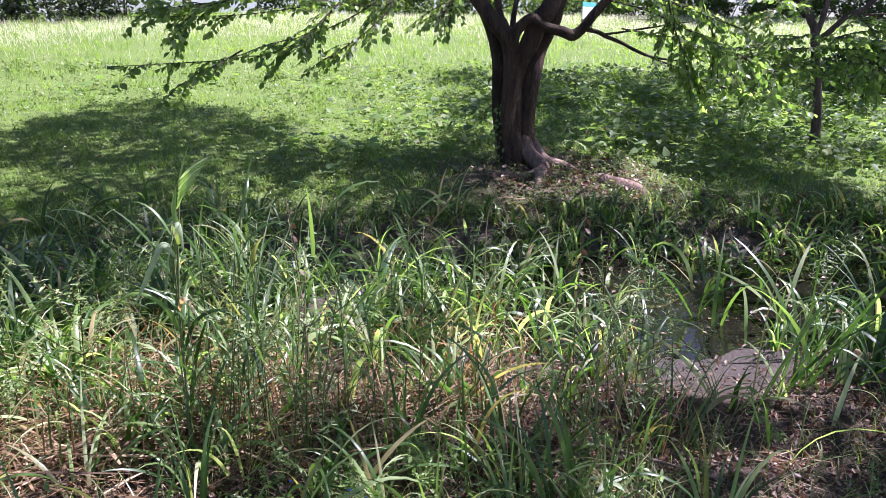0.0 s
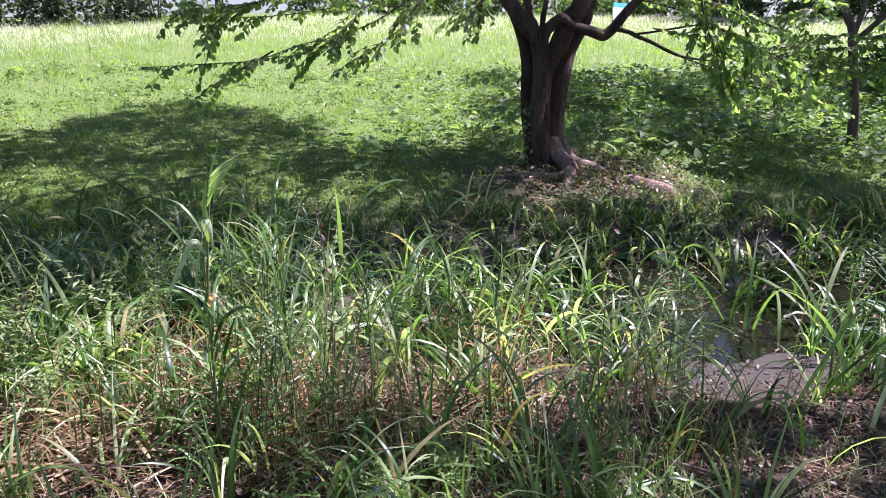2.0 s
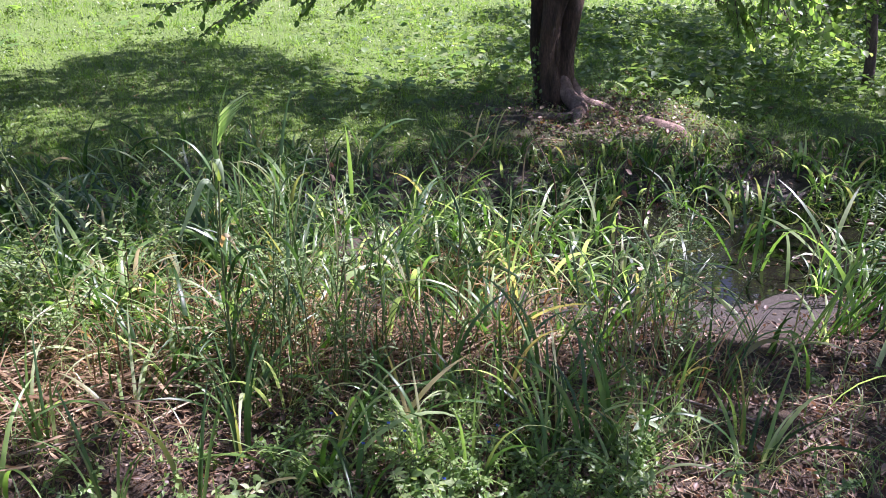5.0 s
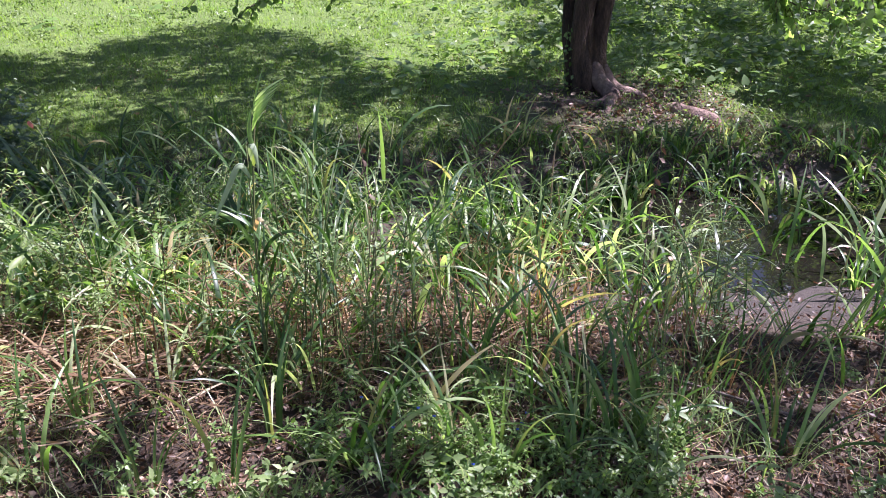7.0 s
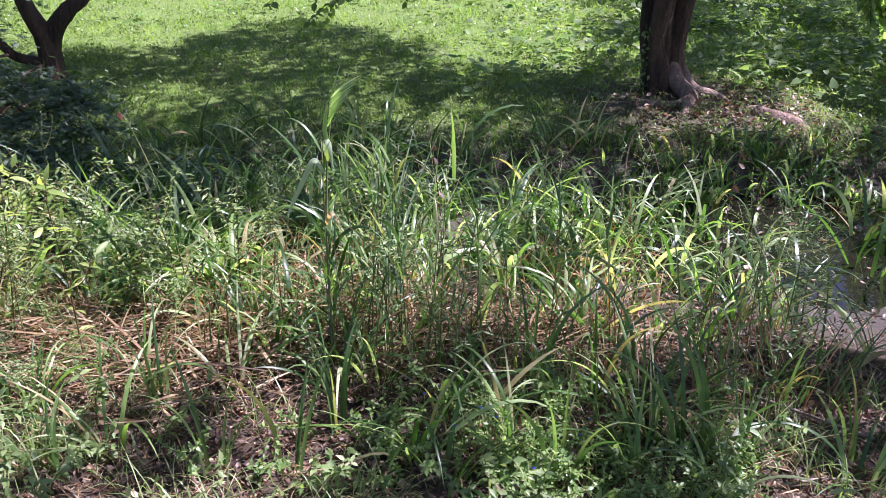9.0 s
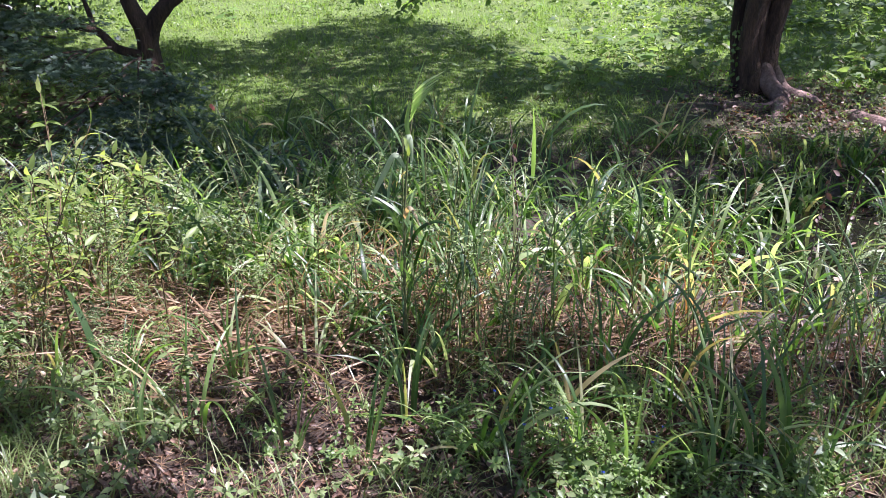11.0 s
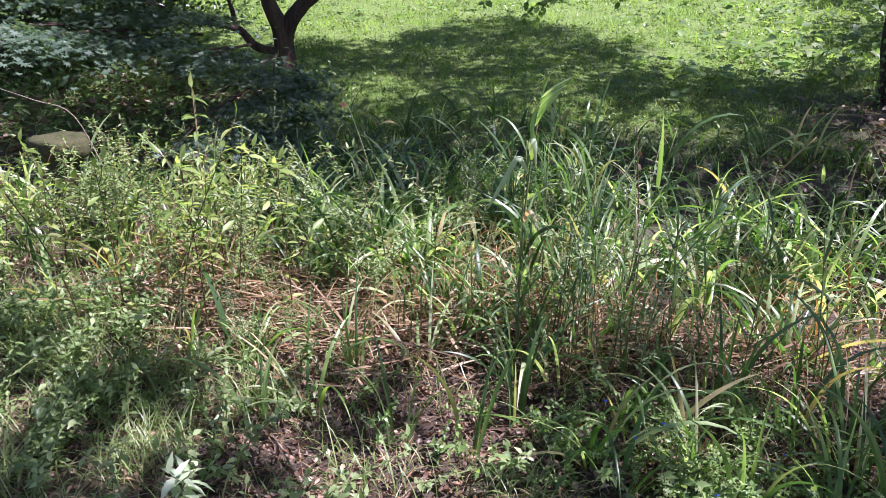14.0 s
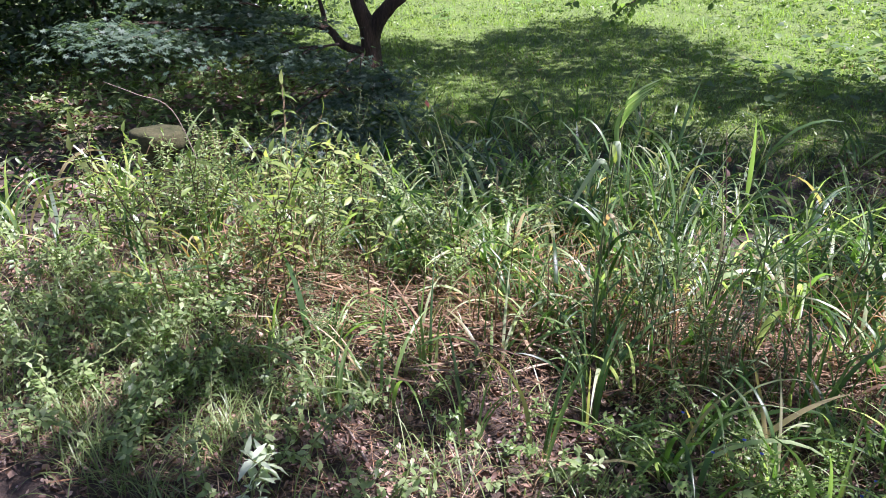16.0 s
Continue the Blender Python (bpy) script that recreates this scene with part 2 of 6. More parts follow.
def part(name, V, faces, mat, parent=None, label="", smooth=True):
    me = to_mesh(name, V, faces, smooth)
    me.materials.append(mat)
    ob = new(name, me)
    if parent is not None:
        ob.parent = parent
    if label:
        ob["label"] = label
    return ob


def joined(pieces):
    """Several (V, faces) as one."""
    V, by, at = [], {}, 0
    for v, fs in pieces:
        V.append(v)
        for f in fs:
            f = np.asarray(f)
            if len(f):
                by.setdefault(f.shape[1], []).append(f + at)
        at += len(v)
    return np.concatenate(V), [np.concatenate(f) for f in by.values()]


def ribbons(base, az, length, width, lean, curl, seg=5, fold=0.0, twist=None, power=1.6, face=0.0):
    """Grass blades: strips that rise from base, lean towards az and bend over by curl."""
    n = len(base)
    s = np.linspace(0, 1, seg + 1)
    th = lean[:, None] + curl[:, None] * s[None, :] ** power
    step = (length / seg)[:, None]
    out = np.concatenate([np.zeros((n, 1)), np.cumsum(np.sin(th[:, :-1]) * step, 1)], 1)
    up = np.concatenate([np.zeros((n, 1)), np.cumsum(np.cos(th[:, :-1]) * step, 1)], 1)
    ca, sa = np.cos(az)[:, None], np.sin(az)[:, None]
    mid = np.stack([base[:, 0:1] + out * ca, base[:, 1:2] + out * sa, base[:, 2:3] + up], 2)
    prof = (0.55 + 0.45 * np.minimum(1, s * 5)) * (1 - s ** 2.6) + 0.02
    half = 0.5 * width[:, None] * prof[None, :]
    tw = (np.zeros(n) if twist is None else twist)[:, None] * s[None, :] + face
    side = np.stack([-sa * np.cos(tw) + ca * np.cos(th) * np.sin(tw), ca * np.cos(tw) + sa * np.cos(th) * np.sin(tw), -np.sin(th) * np.sin(tw)], 2)
    L, R = mid - side * half[..., None], mid + side * half[..., None]
    if fold:
        nrm = np.stack([ca * np.cos(th), sa * np.cos(th), -np.sin(th)], 2)
        rows = np.stack([L, mid - nrm * (fold * half)[..., None], R], 2)
        k = 3
    else:
        rows = np.stack([L, R], 2)
        k = 2
    V = rows.reshape(-1, 3)
    idx = np.arange(n * (seg + 1) * k).reshape(n, seg + 1, k)
    quads = [np.stack([idx[:, :-1, j], idx[:, :-1, j + 1], idx[:, 1:, j + 1], idx[:, 1:, j]], -1).reshape(-1, 4) for j in range(k - 1)]
    return V, [np.concatenate(quads)]


def frames(axis, normal):
    """Rotation matrices whose x is across, y along axis and z near normal."""
    y = axis / np.linalg.norm(axis, axis=1)[:, None]
    x = np.cross(y, normal)
    x /= np.linalg.norm(x, axis=1)[:, None] + 1e-9
    return np.stack([x, y, np.cross(x, y)], 2)


def scatter(shape, at, turn, size):
    """Copies of a small leaf shape, joined."""
    tv, tf = shape
    tv = np.asarray(tv, float)
    n, k = len(at), len(tv)
    V = np.einsum("nij,kj->nki", turn, tv) * np.asarray(size).reshape(-1, 1, 1) + at[:, None, :]
    off = (np.arange(n) * k)[:, None, None]
    return V.reshape(-1, 3), [(np.asarray(f)[None] + off).reshape(-1, np.asarray(f).shape[1]) for f in tf]


# leaf shapes, one unit long along y
SHAPE_SMALL = ([(0, 0, 0), (-0.27, 0.45, 0.07), (0, 1, -0.05), (0.27, 0.45, 0.07)], [[(0, 3, 2), (0, 2, 1)]])
SHAPE_OVAL = ([(0, 0, 0), (-0.28, 0.28, 0.06), (0, 0.3, 0), (0.28, 0.28, 0.06), (-0.29, 0.6, 0.05), (0, 0.62, -0.02), (0.29, 0.6, 0.05), (0, 1, -0.12)],
              [[(0, 2, 1), (0, 3, 2), (4, 5, 7), (5, 6, 7)], [(1, 2, 5, 4), (2, 3, 6, 5)]])
SHAPE_NARROW = ([(0, 0, 0), (-0.09, 0.3, 0.02), (0.09, 0.3, 0.02), (-0.08, 0.65, 0.0), (0.08, 0.65, 0.0), (0, 1, -0.1)],
                [[(0, 2, 1), (3, 4, 5)], [(1, 2, 4, 3)]])
SHAPE_LANCE = ([(0, 0, 0), (-0.15, 0.25, 0.04), (0, 0.27, 0), (0.15, 0.25, 0.04), (-0.13, 0.6, 0.02), (0, 0.62, -0.03), (0.13, 0.6, 0.02), (0, 1, -0.16)],
               [[(0, 2, 1), (0, 3, 2), (4, 5, 7), (5, 6, 7)], [(1, 2, 5, 4), (2, 3, 6, 5)]])
SHAPE_TOOTH = ([(0, 0, 0), (-0.17, 0.15, 0.04), (-0.15, 0.24, 0.03), (-0.25, 0.38, 0.06), (-0.2, 0.48, 0.04), (-0.19, 0.64, 0.03), (-0.13, 0.7, 0.0), (0, 1, -0.14), (0.13, 0.7, 0.0), (0.19, 0.64, 0.03), (0.2, 0.48, 0.04), (0.25, 0.38, 0.06), (0.15, 0.24, 0.03), (0.17, 0.15, 0.04), (0, 0.45, 0)],
               [[(k, 14, (k + 1) % 14) for k in range(14)]])
SHAPE_HEART = ([(0, 0, 0), (-0.3, -0.12, 0.05), (-0.46, 0.2, 0.1), (-0.3, 0.6, 0.06), (0, 1, -0.08), (0.3, 0.6, 0.06), (0.46, 0.2, 0.1), (0.3, -0.12, 0.05), (0, 0.45, 0)],
               [[(0, 8, 1), (1, 8, 2), (2, 8, 3), (3, 8, 4), (4, 8, 5), (5, 8, 6), (6, 8, 7), (7, 8, 0)]])
SHAPE_CURLED = ([(0, 0, 0.05), (-0.3, 0.35, 0.16), (0, 0.35, 0.0), (0.3, 0.35, 0.2), (-0.26, 0.7, 0.22), (0, 0.7, 0.03), (0.26, 0.7, 0.12), (0, 1, 0.16)],
                [[(0, 2, 1), (0, 3, 2), (4, 5, 7), (5, 6, 7)], [(1, 2, 5, 4), (2, 3, 6, 5)]])


def palmate(lobes, deep):
    """A lobed leaf as a fan: long points with notches between them."""
    pts = [(0, 0.25, 0)]
    for i in range(lobes * 2 + 1):
        a = radians(-140 + 280 * i / (lobes * 2))
        tip = i % 2 == 1
        r = (0.72 - 0.3 * abs(a) / 2.6) if tip else deep
        pts.append((r * math.sin(a), 0.25 + r * math.cos(a), -0.1 * r if tip else 0.02))
    return pts, [[(0, i + 1, i) for i in range(1, lobes * 2 + 1)]]


SHAPE_MAPLE = palmate(7, 0.27)
SHAPE_LOBED = palmate(5, 0.42)


def tube(points, radii, sides=7, rough=0.0, seed=0):
    """A tapering limb along points, its section a little uneven."""
    P = np.asarray(points, float)
    n = len(P)
    T = np.gradient(P, axis=0)
    T /= np.linalg.norm(T, axis=1)[:, None] + 1e-9
    ref = np.array([0.31, 0.87, 0.2]) if abs(T[0, 2]) > 0.6 else np.array([0, 0, 1.0])
    A = np.cross(T, ref)
    A /= np.linalg.norm(A, axis=1)[:, None] + 1e-9
    Bn = np.cross(T, A)
    ang = np.linspace(0, 2 * np.pi, sides, endpoint=False)
    rg = np.random.default_rng(seed)
    R = np.asarray(radii, float)[:, None] * (1 + rough * (0.6 * np.sin(ang * 3 + rg.uniform(0, 6))[None] + np.convolve(rg.uniform(-1, 1, n + 8), np.ones(9) / 9, "valid")[:, None] + 0.25 * rg.uniform(-0.5, 0.5, (n, sides))))
    V = P[:, None, :] + R[..., None] * (np.cos(ang)[None, :, None] * A[:, None, :] + np.sin(ang)[None, :, None] * Bn[:, None, :])
    idx = np.arange(n * sides).reshape(n, sides)
    q = np.stack([idx[:-1], np.roll(idx[:-1], -1, 1), np.roll(idx[1:], -1, 1), idx[1:]], -1).reshape(-1, 4)
    V = np.concatenate([V.reshape(-1, 3), P[-1:], P[:1]])
    tip, root = n * sides, n * sides + 1
    cap = [(idx[-1][i], idx[-1][(i + 1) % sides], tip) for i in range(sides)] + [(idx[0][(i + 1) % sides], idx[0][i], root) for i in range(sides)]
    return V, [q, np.array(cap)]


def curve(points, steps=6):
    """A smooth line through points (Catmull-Rom)."""
    P = np.asarray(points, float)
    P = np.concatenate([2 * P[:1] - P[1:2], P, 2 * P[-1:] - P[-2:-1]])
    out = []
    for i in range(1, len(P) - 2):
        for s in np.linspace(0, 1, steps, endpoint=False):
            a, b, c, d = P[i - 1:i + 3]
            out.append(0.5 * (2 * b + (c - a) * s + (2 * a - 5 * b + 4 * c - d) * s * s + (3 * b - a - 3 * c + d) * s ** 3))
    return np.array(out + [P[-2]])


def taper(n, a, b):
    return a + (b - a) * np.linspace(0, 1, n) ** 0.8


# ---- ground ----
def stream_line(x):
    return np.where(x > 0, 4.5 + 0.08 * np.minimum(x, 40), 4.5 + 0.1 * np.maximum(x, -7) - 0.05 * np.maximum(np.minimum(x, 0), -7) ** 2)


def land(x, y, bumps=True):
    """Height of the ground: near bank, stream bed, far bank and the rising lawn."""
    x, y = np.asarray(x, float), np.asarray(y, float)
    v = y - stream_line(x)
    wet = 1 / (1 + np.exp(-np.clip((x + 0.6) * 2.2, -30, 30)))
    bed = np.minimum(np.interp(v, [-1.75, -0.6], [0, 1]), np.interp(v, [0.9, 1.35], [1, 0]))
    z = -(0.10 + 0.14 * wet) * bed + np.interp(v, [1.0, 1.5, 3.1, 24, 40, 80], [0, 0.06, 0.28, 2.45, 3.2, 3.6])
    if bumps:
        z = z + 0.018 * np.sin(x * 3.1 + 1.3 * np.sin(y * 2.3)) * np.sin(y * 3.7 + x) + 0.012 * np.sin(x * 7.7 + y * 5.1)
    return z


def on_land(x, y):
    return np.stack([x, y, land(x, y)], 1)


def build_ground():
    u = np.linspace(-1, 1, 301)
    gx = 2.2 * np.sinh(u * 5.9) / 1.0
    gy = 4.0 + 2.2 * np.sinh(u * 5.9)
    X, Y = np.meshgrid(gx, gy)
    V = np.stack([X, Y, land(X, Y)], 2).reshape(-1, 3)
    idx = np.arange(X.size).reshape(X.shape)
    q = np.stack([idx[:-1, :-1], idx[:-1, 1:], idx[1:, 1:], idx[1:, :-1]], -1).reshape(-1, 4)
    ob = part("ground", V, [q], M_GROUND)
    v = V[:, 1] - stream_line(V[:, 0])
    lawn = np.interp(v, [1.2, 2.4], [0, 1]) * np.interp(np.hypot((V[:, 0] - 1.1) / 1.5, V[:, 1] - 7.2), [0.5, 1.2], [0.1, 1])
    wet = np.interp(np.abs(v + 0.1), [1.2, 1.6], [1, 0]) * np.interp(V[:, 0], [-0.4, 0.6], [0.2, 1])
    for key, val in (("lawn", lawn), ("wet", wet)):
        at = ob.data.attributes.new(key, "FLOAT", "POINT")
        at.data.foreach_set("value", val.astype(np.float32))
    tagged(ob, "brown leafy soil bank rising to a lawn", "ground", kind="structure")


build_ground()


def build_water():
    u = np.linspace(-6, 30, 120)
    w = np.linspace(-1.5, 1.4, 12)
    X, W = np.meshgrid(u, w)
    Y = stream_line(X) + W
    V = np.stack([X, Y, np.full_like(X, -0.175)], 2).reshape(-1, 3)
    idx = np.arange(X.size).reshape(X.shape)
    q = np.stack([idx[:-1, :-1], idx[:-1, 1:], idx[1:, 1:], idx[1:, :-1]], -1).reshape(-1, 4)
    tagged(part("water", V, [q], M_WATER), "still dark shallow stream water reflecting the sky", "water", kind="structure")


build_water()

rng = np.random.default_rng(7)
UP = np.array([0.0, 0.0, 1.0])


def bare(x, y):
    """The open mud beside the pool."""
    return np.hypot((x - 1.42 - 0.35 * (y - 3.3)) / 0.34, (y - 3.28) / 0.5) < 1


def stuff(name, mesh, mat, label, category):
    ob = part(name, *mesh, mat)
    return tagged(ob, label, category, kind="stuff")


def tilted(n, flat, rg=rng):
    """Random leaf axes and normals; flat 1 lies level, 0 is any way."""
    a = rg.uniform(0, 2 * np.pi, n)
    el = rg.normal(0, 0.9 * (1 - flat) + 0.1, n)
    axis = np.stack([np.cos(a) * np.cos(el), np.sin(a) * np.cos(el), np.sin(el)], 1)
    normal = UP + rg.normal(0, 1.0 * (1 - flat) + 0.12, (n, 3))
    return frames(axis, normal)


# ---- main tree: three fused stems, bare roots, arching limbs ----
def leaf_cloud(centres, radius, per, flat=0.45, squash=0.55, rg=rng):
    """Leaf positions in uneven clumps round the centres."""
    c = np.repeat(np.asarray(centres, float), per, 0)
    g = rg.normal(0, 1, c.shape)
    g /= np.linalg.norm(g, axis=1)[:, None] ** 0.5
    rad = np.repeat(np.broadcast_to(radius, (len(centres),)), per)[:, None]
    g[:, 2] *= squash
    return c + g * rad * 0.62


def spray(points, rg, length=0.075, gap=0.032, twigs=6, twig_len=0.5, droop=0.25):
    """A leafy twig: wood and leaves along it and along short side twigs."""
    main = curve(points, 7)
    wood = [tube(main, taper(len(main), 0.009, 0.0025), 5, 0.1, int(rg.integers(9999)))]
    lines = [main]
    for k in range(twigs):
        i = int(rg.uniform(0.12, 0.95) * (len(main) - 1))
        t = main[min(i + 1, len(main) - 1)] - main[max(i - 1, 0)]
        t = t / (np.linalg.norm(t) + 1e-9)
        sid = np.cross(t, UP) * rg.choice([-1, 1])
        d = t * rg.uniform(0.3, 0.9) + sid * rg.uniform(0.3, 0.9) + UP * rg.uniform(-0.3, 0.2)
        d /= np.linalg.norm(d)
        ln = twig_len * rg.uniform(0.5, 1.1)
        tw = curve([main[i], main[i] + d * ln * 0.5, main[i] + d * ln - UP * droop * ln], 5)
        wood.append(tube(tw, taper(len(tw), 0.005, 0.002), 4, 0, 0))
        lines.append(tw)
    at, ax, nm = [], [], []
    for ln in lines:
        seglen = np.linalg.norm(np.diff(ln, axis=0), axis=1)
        total = seglen.sum()
        cum = np.concatenate([[0], np.cumsum(seglen)])
        for j, s in enumerate(np.arange(0.06, total, gap)):
            p = np.array([np.interp(s, cum, ln[:, d]) for d in range(3)])
            q = np.array([np.interp(min(s + 0.03, total), cum, ln[:, d]) for d in range(3)])
            t = (q - p) / (np.linalg.norm(q - p) + 1e-9) if np.linalg.norm(q - p) > 1e-6 else (ln[-1] - ln[-2]) / np.linalg.norm(ln[-1] - ln[-2])
            sid = np.cross(t, UP) * (1 if j % 2 else -1)
            a = t * 0.5 + sid * rg.uniform(0.4, 1.0) - UP * rg.uniform(-0.1, 0.8)
            at.append(p)
            ax.append(a)
            nm.append(UP * 0.7 + rg.normal(0, 0.6, 3))
    leaves = scatter(SHAPE_OVAL, np.array(at), frames(np.array(ax), np.array(nm)), length * rg.uniform(0.65, 1.25, len(at)))
    return joined(wood), leaves


def crown_spots(x0, x1, y0, y1, step, low, high, keep, holes, rg):
    """Leaf clumps over a stretch of ground, lifted towards the sun; holes stay open."""
    out = []
    k = SUN / SUN.z
    for gx in np.arange(x0, x1, step):
        for gy in np.arange(y0, y1, step):
            x, y = gx + rg.uniform(-0.5, 0.5) * step, gy + rg.uniform(-0.5, 0.5) * step
            h = rg.uniform(low, high)
            if rg.random() > keep(x, y) or any((x - a) ** 2 + (y - b) ** 2 < r * r for a, b, r in holes):
                continue
            z = float(land(x, y, False))
            out.append((x + k.x * h, y + k.y * h, z + h))
    return np.array(out)


def clear_of_pool(at, radius=0.2):
    """Leaves that leave open sky over the pool, where its still water mirrors it."""
    ok = np.ones(len(at), bool)
    for x, y in ((2.04, 4.66), (1.9, 4.95), (0.61, 4.04), (0.93, 4.07), (2.2, 5.05)):
        w, d = np.array([x, y, -0.175]), np.array([x, y, 1.675])
        d /= np.linalg.norm(d)
        q = at - w
        ok &= np.linalg.norm(q - (q @ d)[:, None] * d, axis=1) > radius
    return at[ok]


def tree_main():
    rg = np.random.default_rng(21)
    tree = tagged(new("tree"), "dark multi-stemmed tree with bare roots on the bank", "tree")
    tree.location = (0.8, 7.72, 0.27)
    base = np.array(tree.location)

    def limb(name, pts, radii, sides=12, rough=0.1, mat=M_BARK, label="", steps=6):
        c = curve(np.array(pts) - base, steps)
        r = np.interp(np.linspace(0, 1, len(c)), np.linspace(0, 1, len(radii)), radii)
        c = c + 0.01 * np.stack([np.sin(np.arange(len(c)) * 0.45 + 3 * j) for j in range(3)], 1) * (r[:, None] > 0.02)
        part(name, *tube(c, r, sides, rough, int(rg.integers(9999))), mat, tree, label)

    limb("trunk", [(0.68, 7.80, 0.15), (0.66, 7.78, 0.5), (0.61, 7.80, 0.9), (0.58, 7.82, 1.33), (0.52, 7.84, 1.67), (0.36, 7.9, 2.0), (0.0, 8.2, 2.9), (-0.6, 8.6, 3.9)], [0.12, 0.085, 0.075, 0.068, 0.065, 0.06, 0.05, 0.02])
    limb("trunk", [(0.77, 7.66, 0.12), (0.74, 7.64, 0.45), (0.70, 7.64, 0.8), (0.70, 7.64, 1.1), (0.74, 7.66, 1.3), (0.69, 7.66, 1.48), (0.58, 7.66, 1.68), (0.34, 7.7, 1.97), (-0.3, 7.9, 2.8), (-1.2, 8.4, 3.6)], [0.14, 0.105, 0.09, 0.09, 0.105, 0.095, 0.085, 0.08, 0.06, 0.02])
    limb("trunk", [(0.78, 7.68, 0.6), (0.76, 7.68, 0.95), (0.80, 7.67, 1.3), (0.90, 7.66, 1.53), (1.0, 7.66, 1.75), (1.13, 7.67, 2.02), (1.3, 8.0, 3.2), (1.2, 8.8, 4.6)], [0.06, 0.075, 0.095, 0.1, 0.095, 0.09, 0.07, 0.02])
    limb("trunk", [(0.92, 7.76, 0.12), (0.90, 7.73, 0.5), (0.91, 7.74, 0.9), (0.95, 7.76, 1.2), (1.04, 7.8, 1.48), (1.15, 7.82, 1.74), (1.26, 7.85, 2.05), (1.9, 8.3, 3.4), (2.6, 8.8, 4.6)], [0.15, 0.105, 0.1, 0.09, 0.08, 0.08, 0.075, 0.06, 0.02])
    limb("trunk", [(0.84, 7.72, 0.1), (0.82, 7.72, 0.4), (0.82, 7.73, 0.75), (0.84, 7.74, 1.0)], [0.19, 0.12, 0.09, 0.04])
    limb("branch", [(0.70, 7.62, 1.42), (0.72, 7.58, 1.56), (0.78, 7.56, 1.68), (0.88, 7.55, 1.75), (1.0, 7.55, 1.71), (1.14, 7.54, 1.64), (1.30, 7.52, 1.60), (1.38, 7.52, 1.64), (1.46, 7.51, 1.73), (1.65, 7.48, 1.95), (2.2, 7.4, 2.5), (3.0, 7.5, 3.0)], [0.06, 0.058, 0.056, 0.054, 0.053, 0.055, 0.056, 0.052, 0.05, 0.046, 0.035, 0.015])
    limb("branch", [(1.42, 7.52, 1.66), (1.62, 7.46, 1.59), (1.80, 7.44, 1.52), (1.95, 7.40, 1.44), (2.12, 7.36, 1.38), (2.4, 7.2, 1.34)], [0.024, 0.02, 0.018, 0.016, 0.013, 0.006], 7)
    limb("branch", [(1.58, 7.48, 1.60), (1.75, 7.4, 1.62), (2.0, 7.3, 1.66), (2.4, 7.2, 1.72)], [0.014, 0.012, 0.01, 0.005], 6)
    limb("branch", [(0.68, 7.72, 1.46), (0.64, 7.76, 1.7), (0.58, 7.8, 1.95), (0.5, 8.2, 3.0)], [0.05, 0.042, 0.04, 0.015], 8)
    limb("branch", [(0.70, 7.78, 1.5), (0.73, 7.8, 1.75), (0.78, 7.85, 2.0), (0.9, 8.4, 3.2)], [0.035, 0.03, 0.028, 0.012], 8)
    # roots creeping over the bank
    lz = lambda x, y, d: (x, y, float(land(x, y)) + d)
    root = "reddish weathered bare root"
    limb("root", [(0.84, 7.74, 0.62), (0.90, 7.63, 0.44), lz(0.97, 7.5, 0.1), lz(1.02, 7.3, 0.02), lz(0.92, 7.16, 0.01), lz(0.7, 7.13, 0.01), lz(0.4, 7.2, -0.02)], [0.05, 0.08, 0.085, 0.08, 0.065, 0.055, 0.028], 12, 0.2, M_ROOT, root)
    limb("root", [(0.90, 7.76, 0.6), (0.98, 7.7, 0.42), lz(1.1, 7.62, 0.04), lz(1.26, 7.52, 0.0), lz(1.4, 7.45, -0.03), lz(1.55, 7.4, -0.08)], [0.05, 0.085, 0.09, 0.075, 0.06, 0.03], 11, 0.16, M_ROOT, root)
    limb("root", [lz(1.46, 7.3, -0.09), lz(1.6, 7.12, 0.0), lz(1.74, 6.93, 0.02), lz(1.86, 6.76, 0.0), lz(1.97, 6.6, -0.07)], [0.04, 0.07, 0.085, 0.07, 0.03], 12, 0.24, M_ROOT, root)
    limb("root", [lz(0.98, 7.28, 0.0), lz(0.96, 7.05, 0.04), lz(0.94, 6.85, -0.02)], [0.06, 0.05, 0.02], 8, 0.16, M_ROOT, root)
    # crown
    holes = [(-3.9, 6.45, 0.42), (-3.1, 7.04, 0.34), (-2.65, 6.03, 0.24), (-2.35, 8.2, 0.4), (-1.35, 9.0, 0.45), (-0.4, 8.7, 0.38), (1.82, 6.8, 0.6), (0.3, 9.4, 0.35), (2.25, 7.3, 0.32)]
    k = SUN / SUN.z
    for p, r in (((-0.82, 6.55, 1.40), 0.36), ((-1.12, 6.61, 1.69), 0.36), ((-0.48, 6.78, 1.60), 0.36), ((2.22, 6.53, 1.60), 0.45), ((2.64, 6.05, 1.32), 0.4)):
        holes.append((p[0] - k.x * (p[2] - 0.2), p[1] - k.y * (p[2] - 0.2), r))
    keep_left = lambda x, y: (0.92 if y > 4.9 else (0.9 if x < -1.7 - 1.2 * (4.9 - y) else 0.0)) if y < np.interp(x, [-7, -5.4, -4.6, -3.5, -2.5, -1.6, -0.6, 0.2], [7.5, 8.1, 10.4, 10.3, 9.6, 9.0, 8.3, 8.0]) else 0.0
    spots = crown_spots(-6.6, 0.3, 3.9, 12.0, 0.44, 6.4, 10.0, keep_left, holes, rg)
    at = clear_of_pool(leaf_cloud(spots, 0.5, 108, rg=rg))
